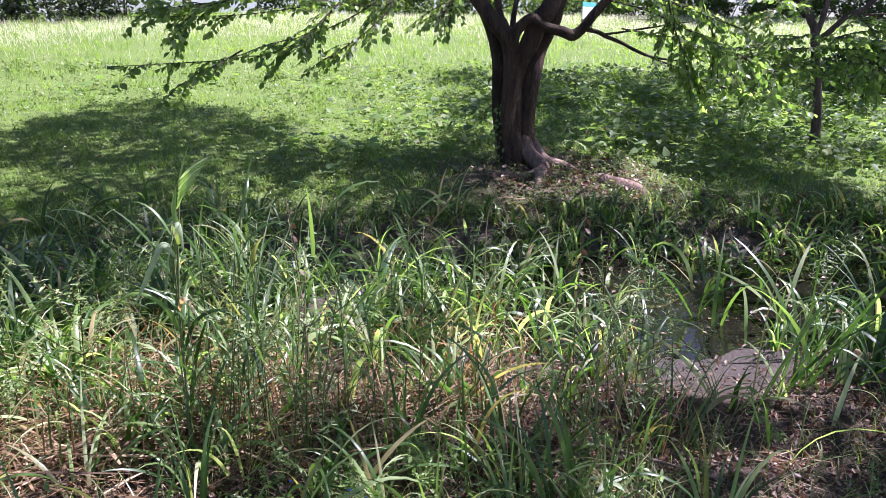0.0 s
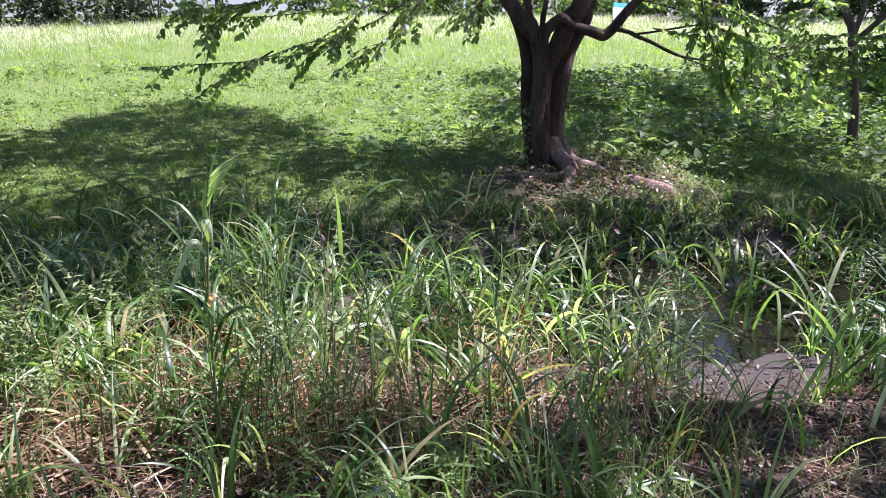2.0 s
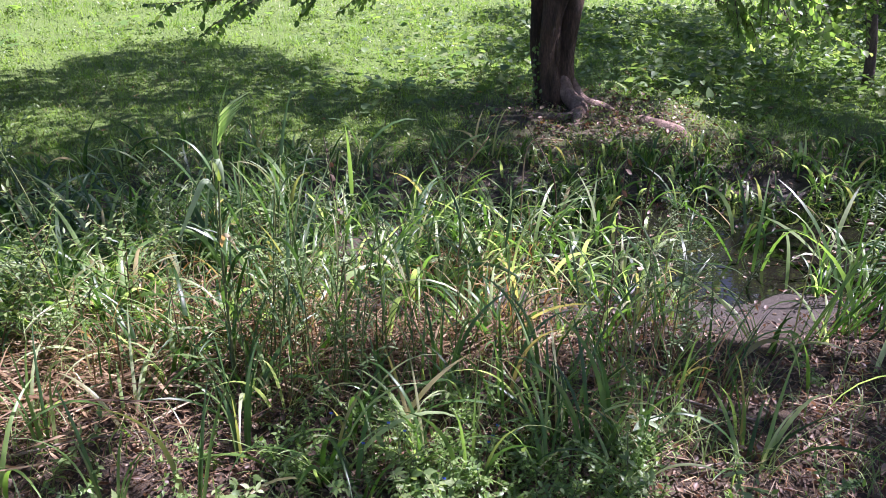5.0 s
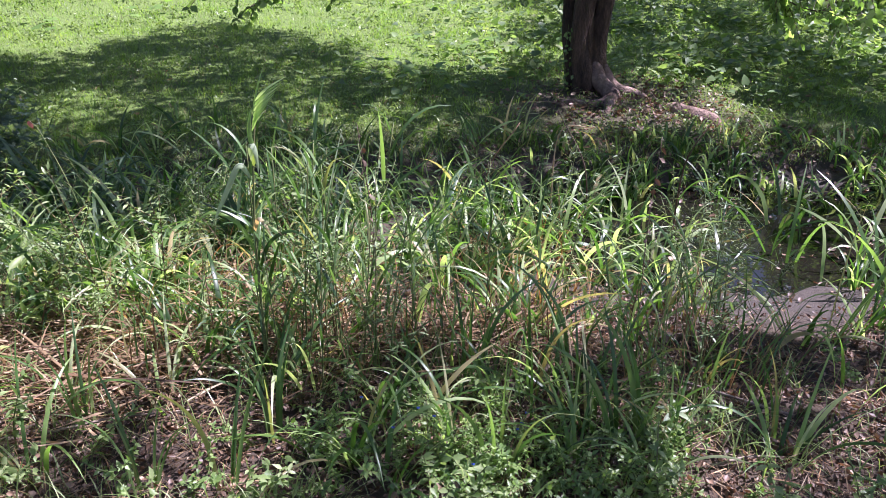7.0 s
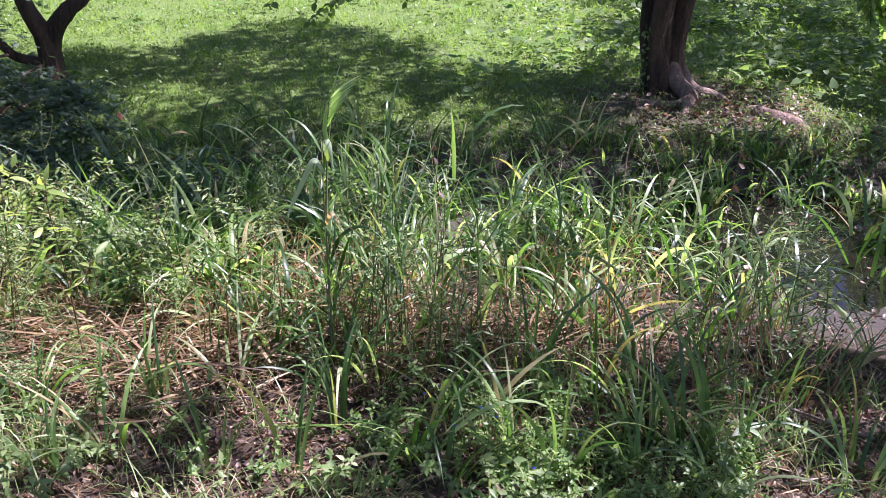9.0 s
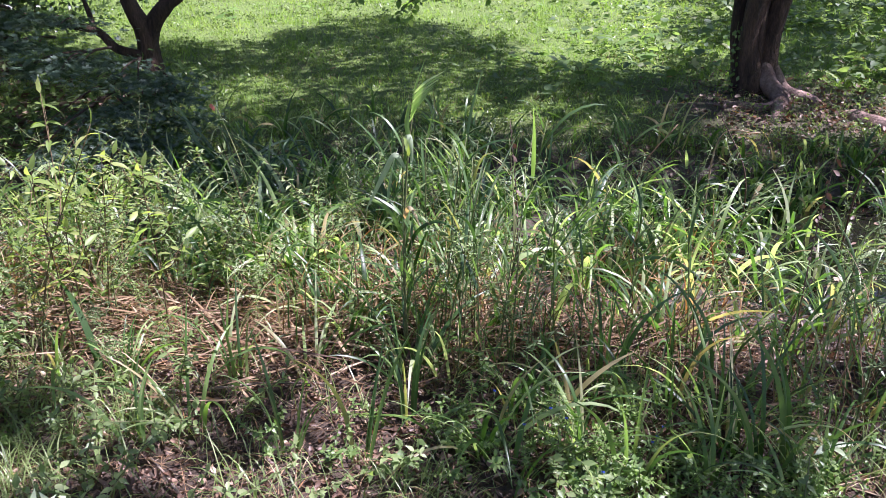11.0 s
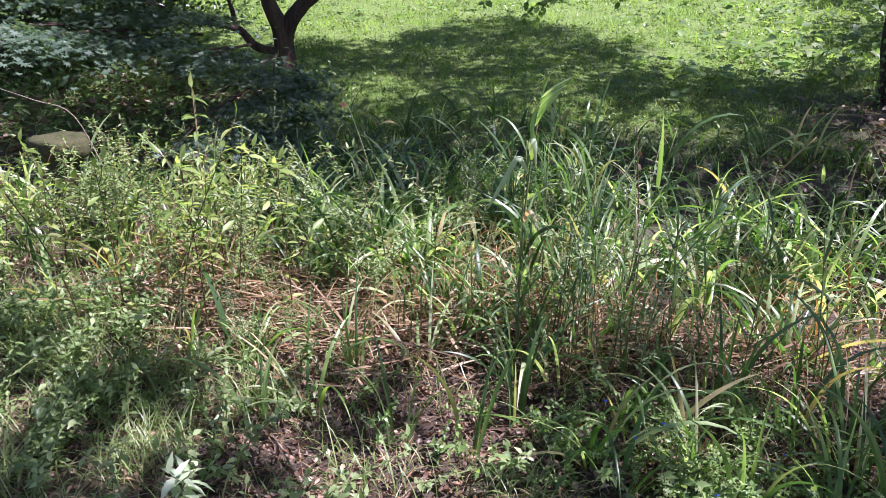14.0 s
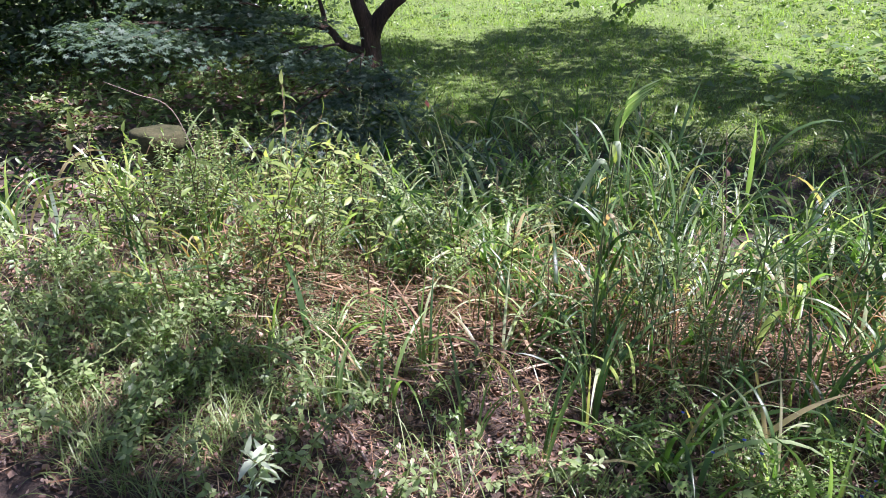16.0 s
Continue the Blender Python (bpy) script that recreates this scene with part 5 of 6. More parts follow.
HERO_CLUMPS = [
    (-2.59, 4.09, 0, 1.0),
    (-2.41, 4.29, 1, 1.0),
    (-2.16, 3.45, 2, 1.0),
    (-1.88, 3.76, 3, 1.0),
    (-1.77, 4.32, 4, 1.0),
    (-2.06, 3.08, 0, 0.9),
    (-1.72, 2.90, 3, 0.9),
    (-1.73, 4.76, 6, 0.9),
    (-1.35, 4.82, 2, 0.95),
    (-0.87, 4.64, 0, 0.9),
    (-0.48, 3.93, 4, 0.95),
    (-0.32, 4.52, 1, 0.9),
    (0.39, 4.87, 2, 0.85),
    (0.66, 4.43, 3, 0.9),
    (1.12, 4.44, 1, 0.85),
    (-2.23, 3.03, 2, 1.0),
    (-2.09, 3.36, 4, 1.0),
    (-2.23, 2.67, 1, 0.9),
    (-0.57, 3.61, 0, 0.95),
    (-1.27, 3.65, 2, 1.0),
    (-0.86, 3.47, 1, 0.9),
    (-0.01, 3.68, 3, 0.9),
    (0.67, 3.58, 0, 0.8),
    (-1.56, 3.94, 4, 1.0),
    (-1.22, 3.65, 2, 0.95),
    (-0.06, 4.23, 0, 0.9),
    (-1.56, 3.15, 1, 0.95),
    (-2.69, 3.54, 6, 1.0),
    (-2.28, 3.44, 0, 1.0),
    (-1.66, 3.75, 1, 1.0),
    (-1.83, 3.21, 3, 1.0),
    (0.86, 4.06, 2, 0.9),
    (0.19, 4.02, 0, 1.0),
    (0.32, 4.40, 3, 0.95),
    (-0.74, 3.87, 4, 1.0),
    (-2.12, 3.60, 1, 1.05),
    (-1.67, 3.04, 2, 1.0),
    (-1.61, 3.48, 3, 1.05),
    (-0.97, 3.12, 0, 0.95),
    (0.47, 3.71, 4, 0.9),
    (2.63, 4.45, 2, 0.7),
    (2.45, 3.74, 5, 0.95),
    (2.73, 4.07, 6, 0.9),
    (-2.63, 4.29, 5, 1.05),
    (-2.22, 4.51, 6, 1.05),
    (-0.21, 3.81, 1, 0.9),
    (-0.45, 4.30, 7, 0.95),
    (-1.08, 4.18, 5, 0.9),
    (1.57, 5.44, 6, 0.6),
    (1.77, 5.68, 7, 0.6),
    (-2.86, 3.39, 5, 1.0),
    (-3.05, 3.25, 0, 1.0),
    (-2.53, 3.81, 6, 1.0),
    (-3.37, 2.87, 1, 0.95),
    (-3.05, 2.84, 3, 0.95),
    (-0.05, 3.02, 1, 0.95),
    (0.08, 2.78, 3, 0.85),
    (0.75, 3.15, 0, 0.80),
    (0.38, 2.90, 2, 0.75),
    (-1.02, 2.66, 4, 0.85),
    (-1.60, 2.90, 1, 0.95),
    (-1.38, 2.76, 2, 0.80),
    (-1.97, 2.88, 0, 0.90),
    (-2.99, 4.10, 6, 1.15),
    (-2.83, 4.16, 5, 1.15),
    (-2.50, 4.05, 6, 1.10),
    (-2.20, 4.10, 7, 1.10),
    (-3.20, 3.90, 5, 1.00),
    (2.10, 3.15, 5, 0.85),
    (2.15, 2.95, 7, 0.85),
    (2.05, 3.45, 8, 1.20),
    (1.95, 2.75, 9, 1.10),
    (1.85, 3.00, 8, 1.10),
]


def place_clumps():
    rg = np.random.default_rng(111)
    kinds = []
    for k in range(5):
        kinds.append(grass_clump(rg, 12, rg.uniform(0.75, 1.05), 0.022, M_GRASS, "clump of arching bright green marsh grass", "marsh grass clumps"))
    for k in range(3):
        kinds.append(grass_clump(rg, 13, rg.uniform(0.85, 1.15), 0.026, M_SEDGE, "clump of broad blue-green sedge blades", "sedge clumps", 2.2))
    for k in range(2):
        kinds.append(grass_clump(rg, 10, 0.62, 0.013, M_GRASS, "thin upright clump of green grass", "sparse grass clumps", 1.7))
    spots = []
    while len(spots) < 95:
        x, y = rg.uniform(-4.6, 2.6), rg.uniform(1.7, 5.8)
        v = y - float(stream_line(x))
        dens = np.interp(v, [-2.6, -1.7, -0.9, 0.9, 1.3, 1.5], [0.1, 0.35, 1, 1, 0.6, 0])
        if 0.1 < x < 3.2 and -1.3 < v < 0.8:
            dens *= 0.07
        if bare(x, y):
            dens = 0.0
        if rg.random() < dens and all((x - a) ** 2 + (y - b) ** 2 > 0.012 for a, b in spots):
            spots.append((x, y))
    for k in range(13):
        x, y = rg.uniform(-2.2, -0.8), rg.uniform(2.25, 2.95)
        copy_thing(kinds[k % 5], pose(x, y, float(land(x, y)), 0, 0, rg.uniform(0, 360)) @ Matrix.Scale(rg.uniform(0.6, 0.9), 4))
    for k in range(24):
        x, y = rg.uniform(-2.0, 0.9), rg.uniform(1.65, 2.6)
        copy_thing(kinds[8 + k % 2], pose(x, y, float(land(x, y)), 0, 0, rg.uniform(0, 360)) @ Matrix.Scale(rg.uniform(0.6, 1.15), 4))
    for x, y, k, s in HERO_CLUMPS:
        copy_thing(kinds[k], pose(x, y, float(land(x, y)), 0, 0, rg.uniform(0, 360)) @ Matrix.Scale(s, 4))
    used = set()
    for x, y in spots:
        v = y - float(stream_line(x))
        k = int(rg.integers(5, 8)) if (v > 0.1 and rg.random() < 0.75) or (v > -1.0 and rg.random() < 0.15) else (int(rg.integers(8, 10)) if v < -1.5 else int(rg.integers(0, 5)))
        s = rg.uniform(0.75, 1.1)
        s *= np.interp(v, [-0.4, 0.3, 1.3], [1.0, 0.85, 0.5 if x < 0.2 else 0.4])
        m = pose(x, y, float(land(x, y)), 0, 0, rg.uniform(0, 360)) @ Matrix.Scale(float(s), 4)
        if k not in used:
            used.add(k)
            kinds[k].matrix_basis = m
        else:
            copy_thing(kinds[k], m)
    for k in range(10):
        if k not in used:
            kinds[k].matrix_basis = pose(-3 + 0.3 * k, 3.9, float(land(-3 + 0.3 * k, 3.9)))


place_clumps()


# ---- single plants of the foreground ----
def blade_tuft(at, blades, mat, label, rg):
    """A sparse tuft: blades given by way, lean, length, width and bend."""
    ob = tagged(new("sedge_tuft"), label, "sedge", "broad sedge tufts")
    ob.location = (at[0], at[1], float(land(*at)))
    one = lambda v: np.array([v])
    for az, lean, length, width, bend in blades:
        b = np.array([[0.025 * math.cos(az), 0.025 * math.sin(az), -0.02]])
        V, F = ribbons(b, one(az), one(length), one(width), one(lean), one(bend), 11, 0.3, one(rg.normal(0, 0.5)), 2.2, face=rg.normal(0.9, 0.5))
        part("blade", V, F, mat, ob)


def foreground_tufts():
    rg = np.random.default_rng(171)
    for x, y, count, tall, wide in [(-0.03, 1.8, 7, 0.5, 0.017), (0.37, 1.98, 6, 0.5, 0.019), (0.45, 2.02, 5, 0.52, 0.02), (-0.85, 1.68, 5, 0.5, 0.018), (-1.1, 1.66, 6, 0.46, 0.016), (-0.79, 1.95, 6, 0.48, 0.017), (0.31, 2.1, 5, 0.45, 0.017), (-0.3, 2.12, 6, 0.45, 0.016), (0.9, 2.06, 4, 0.35, 0.014), (0.08, 2.3, 7, 0.55, 0.02), (-0.15, 2.35, 7, 0.55, 0.018), (0.25, 2.4, 7, 0.55, 0.02), (0.5, 2.45, 6, 0.5, 0.018), (-1.45, 1.95, 5, 0.5, 0.017), (-1.6, 1.55, 5, 0.42, 0.016)]:
        blades = [(rg.uniform(0, 6.28), rg.uniform(0.02, 0.3), tall * rg.uniform(0.65, 1.15), wide * rg.uniform(0.55, 1.0), rg.uniform(0.2, 2.2)) for k in range(count)]
        blade_tuft((x, y), blades, M_REED, "sparse tuft of broad dark green sedge blades in shade", rg)
    # bright tuft by the mud, leaning over it
    for x, y in ((1.3, 2.72), (1.42, 2.8), (1.55, 2.88), (1.62, 2.95)):
        blades = [(rg.normal(0.2, 0.5), rg.uniform(0.1, 0.5), rg.uniform(0.4, 0.85), rg.uniform(0.01, 0.02), rg.uniform(0.1, 1.3)) for k in range(5)]
        blade_tuft((x, y), blades, M_GRASS, "tuft of broad bright green blades beside the mud", rg)


foreground_tufts()


def withered_tuft():
    rg = np.random.default_rng(177)
    blade_tuft((-0.88, 2.75), [(0.1, 0.22, 0.95, 0.022, 0.3), (0.15, 0.28, 0.92, 0.018, 1.0), (0.4, 0.14, 0.95, 0.018, 0.2), (2.6, 0.2, 0.6, 0.016, 1.4)], M_PALE, "pale broad sedge blades standing above the marsh", rg)
    for x, y in ((-2.35, 3.15), (-2.55, 3.1), (-2.15, 3.3)):
        blades = [(rg.uniform(0, 6.28), rg.uniform(0.1, 0.35), rg.uniform(0.55, 0.75), rg.uniform(0.012, 0.02), rg.uniform(2.4, 3.2)) for k in range(4)]
        blade_tuft((x, y), blades, M_PALE, "drooping whitish sedge blades bent over in the sun", rg)


withered_tuft()


def reed_stalks():
    """Upright leafy reed stalks in the shade of the near bank."""
    rg = np.random.default_rng(173)
    one = lambda v: np.array([v])
    kinds = []
    for k in range(6):
        ob = tagged(new("reed_stalk"), "slim upright dark green reed stalk with narrow leaves", "reed", "shaded reed stalks")
        hgt = [0.62, 0.7, 0.78, 0.84, 0.9, 0.74][k]
        lean = rg.normal(0, 0.05, 2)
        c = curve([(0, 0, -0.03), (lean[0] * 0.4, lean[1] * 0.4, hgt * 0.5), (lean[0], lean[1], hgt)], 5)
        part("stem", *tube(c, taper(len(c), 0.004, 0.0018), 5), M_STEM, ob)
        for j in range(8):
            z = hgt * (0.25 + 0.1 * j)
            p = np.array([[lean[0] * (z / hgt) ** 1.3, lean[1] * (z / hgt) ** 1.3, min(z, hgt)]])
            V, F = ribbons(p, one(j * 2.6 + rg.normal(0, 0.5)), one(rg.uniform(0.16, 0.32)), one(rg.uniform(0.008, 0.015)), one(rg.uniform(0.15, 0.6)), one(rg.uniform(0.3, 1.9)), 7, 0.25, one(rg.normal(0, 0.7)))
            part("leaf", V, F, M_REED, ob)
        kinds.append(ob)
    spots = [(-0.93, 2.38), (-0.86, 2.3), (-0.8, 2.42), (-0.76, 2.26), (-0.7, 2.36), (-0.67, 2.44), (-0.62, 2.3), (-0.56, 2.36), (-0.98, 2.46), (-0.88, 2.5), (-0.74, 2.52), (-0.5, 2.46), (-0.44, 2.4), (-0.36, 2.5), (-0.6, 2.56), (-0.83, 2.58), (-0.25, 2.45), (-0.1, 2.55), (-0.92, 2.28), (-0.68, 2.2), (0.15, 2.6), (-0.4, 2.62)]
    for k, (x, y) in enumerate(spots):
        m = pose(x, y, float(land(x, y)), rg.normal(0, 4), rg.normal(0, 4), rg.uniform(0, 360)) @ Matrix.Scale(float(rg.uniform(0.85, 1.12) if x < -0.5 else rg.uniform(0.65, 0.85)), 4)
        if k < 6:
            kinds[k].matrix_basis = m
        else:
            copy_thing(kinds[k % 6], m)


reed_stalks()


def reed():
    """The one tall reed: a spray of folded leaves at its head, pale bent leaves below."""
    ob = tagged(new("reed"), "tall green reed with folded lit top leaves", "reed")
    ob.location = (-0.92, 2.32, float(land(-0.92, 2.32)))
    lift = 0.025
    c = curve([(0, 0, -0.05), (0.0, 0.0, 0.51), (0.02, 0.0, 0.83), (0.035, 0.01, 0.97), (0.045, 0.01, 1.05)], 5)
    part("stem", *tube(c, taper(len(c), 0.0055, 0.0025), 6), M_STEM, ob)

    def leaf(points, width, mat=M_PALE, tilt=0.0):
        """A folded leaf along points, its face turned towards the open side."""
        P = curve(points, 5) + np.array([0, 0, lift])
        T = np.gradient(P, axis=0)
        T /= np.linalg.norm(T, axis=1)[:, None]
        side = np.cross(T, np.array([0.35 + 0.15 * math.sin(tilt), -0.75, 0.55]))
        side /= np.linalg.norm(side, axis=1)[:, None]
        s = np.linspace(0, 1, len(P))
        half = 0.5 * width * (np.minimum(1, 0.35 + 4 * s) * (1 - s ** 3) + 0.03)
        nrm = np.cross(side, T)
        V = np.stack([P - side * half[:, None], P + nrm * (0.35 * half)[:, None], P + side * half[:, None]], 1).reshape(-1, 3)
        i = np.arange(len(V)).reshape(-1, 3)
        q = np.concatenate([np.stack([i[:-1, j], i[:-1, j + 1], i[1:, j + 1], i[1:, j]], -1).reshape(-1, 4) for j in (0, 1)])
        part("leaf", V, [q], mat, ob)

    # head: one upright spear and an open fan of narrow leaves swept to one side, sunlight in their colour
    leaf([(0.035, 0.01, 0.96), (0.05, 0.01, 1.06), (0.088, 0.02, 1.17)], 0.007, M_HEAD)
    for k in range(7):
        u = k / 6
        x0, z0 = 0.034 + 0.02 * u, 0.95 + 0.1 * u
        x1, z1 = 0.1 + 0.066 * u, 1.045 + 0.085 * u
        leaf([(x0, -0.01, z0), (x0 + 0.4 * (x1 - x0), -0.018, z0 + 0.5 * (z1 - z0)), (x1, -0.01, z1)], 0.0085, M_HEAD, 0.4 * k)
    leaf([(0.028, 0, 0.88), (0.024, -0.01, 0.95), (0.04, -0.01, 1.03)], 0.016, M_HEAD)
    # below: bent, partly withered leaves, pale partly from sunlight put into the colour
    leaf([(0.02, 0, 0.84), (0.03, -0.02, 0.9), (0.045, -0.03, 0.88), (0.05, -0.03, 0.8)], 0.022, M_PALE)
    leaf([(0.01, 0, 0.78), (-0.02, -0.02, 0.83), (-0.06, -0.03, 0.76), (-0.1, -0.04, 0.68), (-0.13, -0.05, 0.62)], 0.02, M_PALE)
    leaf([(0.02, 0, 0.82), (0.04, -0.01, 0.88), (0.05, -0.01, 0.93)], 0.015, M_YELLOW)
    leaf([(0.0, 0, 0.58), (0.03, -0.03, 0.64), (0.06, -0.05, 0.63), (0.08, -0.05, 0.58)], 0.016, M_RUST)
    leaf([(0.0, 0, 0.5), (-0.05, -0.02, 0.62), (-0.14, -0.03, 0.66), (-0.22, -0.04, 0.6)], 0.014, M_GRASS)
    leaf([(0.0, 0, 0.42), (0.06, -0.02, 0.55), (0.15, -0.03, 0.6), (0.24, -0.04, 0.55)], 0.014, M_GRASS)


reed()


def stalk_plant(name, label, at, height, leaf_shape, leaf, gap, mat, stem_mat, rg, spread=0.35, category="weed", group="", side=5, singles=False):
    """A weed: one upright stem with side shoots, leaves along all of them."""
    ob = tagged(new(name), label, category, group)
    ob.location = (at[0], at[1], float(land(at[0], at[1])))
    lean = rg.normal(0, 0.12, 2)
    main = curve([(0, 0, -0.03), (lean[0] * 0.3, lean[1] * 0.3, height * 0.45), (lean[0], lean[1], height)], 6)
    lines, wood = [main], [tube(main, taper(len(main), 0.0045, 0.0015), 5)]
    for k in range(side):
        i = int(len(main) * rg.uniform(0.25, 0.9))
        i = min(i, len(main) - 1)
        a = rg.uniform(0, 6.28)
        ln = height * spread * rg.uniform(0.5, 1.0)
        e = main[i] + np.array([math.cos(a) * ln * 0.7, math.sin(a) * ln * 0.7, ln * 0.7])
        c = curve([main[i], (main[i] + e) / 2 + np.array([0, 0, -0.02]), e], 4)
        lines.append(c)
        wood.append(tube(c, taper(len(c), 0.0025, 0.001), 4))
    part("stem", *wood[0], stem_mat, ob)
    for w in wood[1:]:
        part("shoot", *w, stem_mat, ob)
    ats, ax, nm = [], [], []
    for li, ln in enumerate(lines):
        seg = np.linalg.norm(np.diff(ln, axis=0), axis=1)
        cum = np.concatenate([[0], np.cumsum(seg)])
        for j, s in enumerate(np.arange(cum[-1] * (0.25 if li == 0 else 0.15), cum[-1], gap)):
            p = np.array([np.interp(s, cum, ln[:, d]) for d in range(3)])
            for o in (0, 3.14):
                a = j * 1.57 + o + rg.normal(0, 0.3)
                ats.append(p)
                ax.append((math.cos(a), math.sin(a), rg.uniform(-0.5, 0.5)))
                nm.append(UP + rg.normal(0, 0.3, 3))
        ats.append(ln[-1])
        ax.append((rg.normal(0, 0.5), rg.normal(0, 0.5), 0.8))
        nm.append(rg.normal(0, 1, 3))
    ats, fr = np.array(ats), frames(np.array(ax, float), np.array(nm))
    sz = leaf * rg.uniform(0.55, 1.2, len(ats))
    if singles:
        for k in range(len(ats)):
            part("leaf", *scatter(leaf_shape, ats[k:k + 1], fr[k:k + 1], sz[k:k + 1]), mat, ob)
    else:
        part("foliage", *scatter(leaf_shape, ats, fr, sz), mat, ob)
    return ob


def foreground_weeds():
    rg = np.random.default_rng(123)
    fine = [stalk_plant("mugwort", "slender weed with many fine green leaves", (-1 + 0.1 * k, 2.6), rg.uniform(0.55, 0.8), SHAPE_NARROW, 0.04, 0.03, M_FINE, M_STEM, rg, 0.32, group="fine-leaved weeds", side=8) for k in range(5)]
    spots = []
    while len(spots) < 26:
        x, y = rg.uniform(-3.6, 2.4), rg.uniform(1.9, 4.6)
        v = y - float(stream_line(x))
        dens = np.interp(v, [-2.6, -2.0, -1.2, 0.2, 0.8], [0.15, 0.8, 1, 0.5, 0.1])
        if x > 0.5 and v > -1.9:
            dens *= 0.15
        if rg.random() < dens:
            spots.append((x, y))
    for k, (x, y) in enumerate(spots):
        m = pose(x, y, float(land(x, y)), rg.normal(0, 6), rg.normal(0, 6), rg.uniform(0, 360))
        if k < 5:
            fine[k].matrix_basis = m
        else:
            copy_thing(fine[k % 5], m)
    for k in range(9):
        x, y = rg.normal(-0.6, 0.24), rg.normal(2.62, 0.18)
        copy_thing(fine[k % 5], pose(x, y, float(land(x, y)), rg.normal(0, 5), rg.normal(0, 5), rg.uniform(0, 360)) @ Matrix.Scale(rg.uniform(0.9, 1.2), 4))
    for x, y, q in [(0.8, 2.62, 0.8), (0.88, 2.7, 0.85), (0.95, 2.66, 0.7), (0.7, 2.75, 0.75), (0.8, 2.9, 0.8), (0.98, 3.0, 0.75), (0.9, 3.5, 0.8), (1.02, 3.62, 0.85), (1.1, 3.9, 0.8), (1.2, 4.1, 0.75), (1.05, 4.4, 0.8), (1.3, 4.5, 0.7), (1.35, 3.95, 0.6), (-0.2, 3.6, 1.0), (-0.28, 3.55, 0.95), (-0.12, 3.66, 1.0), (-0.36, 3.0, 0.8), (-1.9, 2.6, 0.9), (-2.05, 2.5, 0.8), (-1.75, 2.5, 0.75), (-2.3, 1.95, 0.7), (-2.5, 2.05, 0.8), (-2.1, 2.05, 0.6), (-1.9, 1.9, 0.55), (-2.7, 1.9, 0.7), (-2.2, 2.2, 0.75), (-1.75, 2.0, 0.5)]:
        copy_thing(fine[int(rg.integers(5))], pose(x, y, float(land(x, y)), rg.normal(0, 6), rg.normal(0, 6), rg.uniform(0, 360)) @ Matrix.Scale(q, 4))
    for k in range(26):
        x = rg.uniform(-0.4, 4.2)
        y = float(stream_line(x)) + rg.uniform(0.95, 1.7)
        copy_thing(fine[k % 5], pose(x, y, float(land(x, y)), rg.normal(0, 9), rg.normal(0, 9), rg.uniform(0, 360)) @ Matrix.Scale(rg.uniform(0.4, 0.75), 4))
    # yellow-green broad-leaved plants on the left of the bank
    yel = [stalk_plant("broadleaf_weed", "tall yellow-green weed with pointed leaves, sunlit", (0, 0), [0.6, 0.7, 0.78, 0.98][k], SHAPE_LANCE, 0.07, 0.085, M_YELLOW, M_REDSTEM, rg, 0.3, group="yellow-green weeds", side=5, singles=True) for k in range(4)]
    pts = [(-2.55, 2.05), (-2.75, 2.35), (-2.3, 2.25), (-2.36, 1.92), (-2.9, 1.75), (-2.45, 1.75), (-3.3, 2.4), (-2.24, 2.06), (-2.2, 1.95), (-3.1, 2.75), (-2.6, 2.8), (-2.58, 1.66), (-2.0, 2.5), (-3.5, 1.9), (-1.9, 2.15), (-3.8, 2.2), (-2.6, 2.5), (-3.0, 2.0)]
    for k, (x, y) in enumerate(pts):
        m = pose(x, y, float(land(x, y)), rg.normal(0, 5), rg.normal(0, 5), rg.uniform(0, 360))
        if k < 4:
            yel[k].matrix_basis = m
        else:
            copy_thing(yel[3 if k in (7, 11) else k % 3], m)
    grey = [stalk_plant("aster_weed", "bushy grey-green weed with small oval leaves", (0, 0), rg.uniform(0.5, 0.8), SHAPE_LANCE, 0.036, 0.024, M_FORB, M_REDSTEM, rg, 0.5, group="grey-green weeds", side=9) for k in range(4)]
    for k in range(26):
        x, y = (-3.55 + 0.1 * (k - 21), 2.3 + 0.05 * (k % 3)) if k > 20 else (rg.uniform(-4.2, -2.3), rg.uniform(1.95, 3.3)) if k > 2 else (rg.uniform(-1.9, -0.4), rg.uniform(2.5, 3.3))
        m = pose(x, y, float(land(x, y)), rg.normal(0, 7), rg.normal(0, 7), rg.uniform(0, 360))
        if k < 4:
            grey[k].matrix_basis = m
        else:
            copy_thing(grey[k % 4], m)
    for x, y, q in [(-2.45, 2.58, 0.75), (-2.25, 2.62, 0.7), (-2.05, 2.78, 0.75), (-1.68, 2.48, 0.6), (-2.12, 2.3, 0.6), (-1.62, 2.9, 0.7), (-2.3, 2.4, 0.65), (-1.85, 1.82, 0.5)]:
        copy_thing(grey[int(rg.integers(4))], pose(x, y, float(land(x, y)), rg.normal(0, 7), rg.normal(0, 7), rg.uniform(0, 360)) @ Matrix.Scale(q, 4))
    # low nettle-like plants at the near edge
    low = [stalk_plant("nettle", "low green plant with pointed pale leaves", (0, 0), rg.uniform(0.14, 0.28), SHAPE_TOOTH, 0.036, 0.03, M_FORB, M_STEM, rg, 0.5, group="low leafy plants", side=4) for k in range(4)]
    k = 0
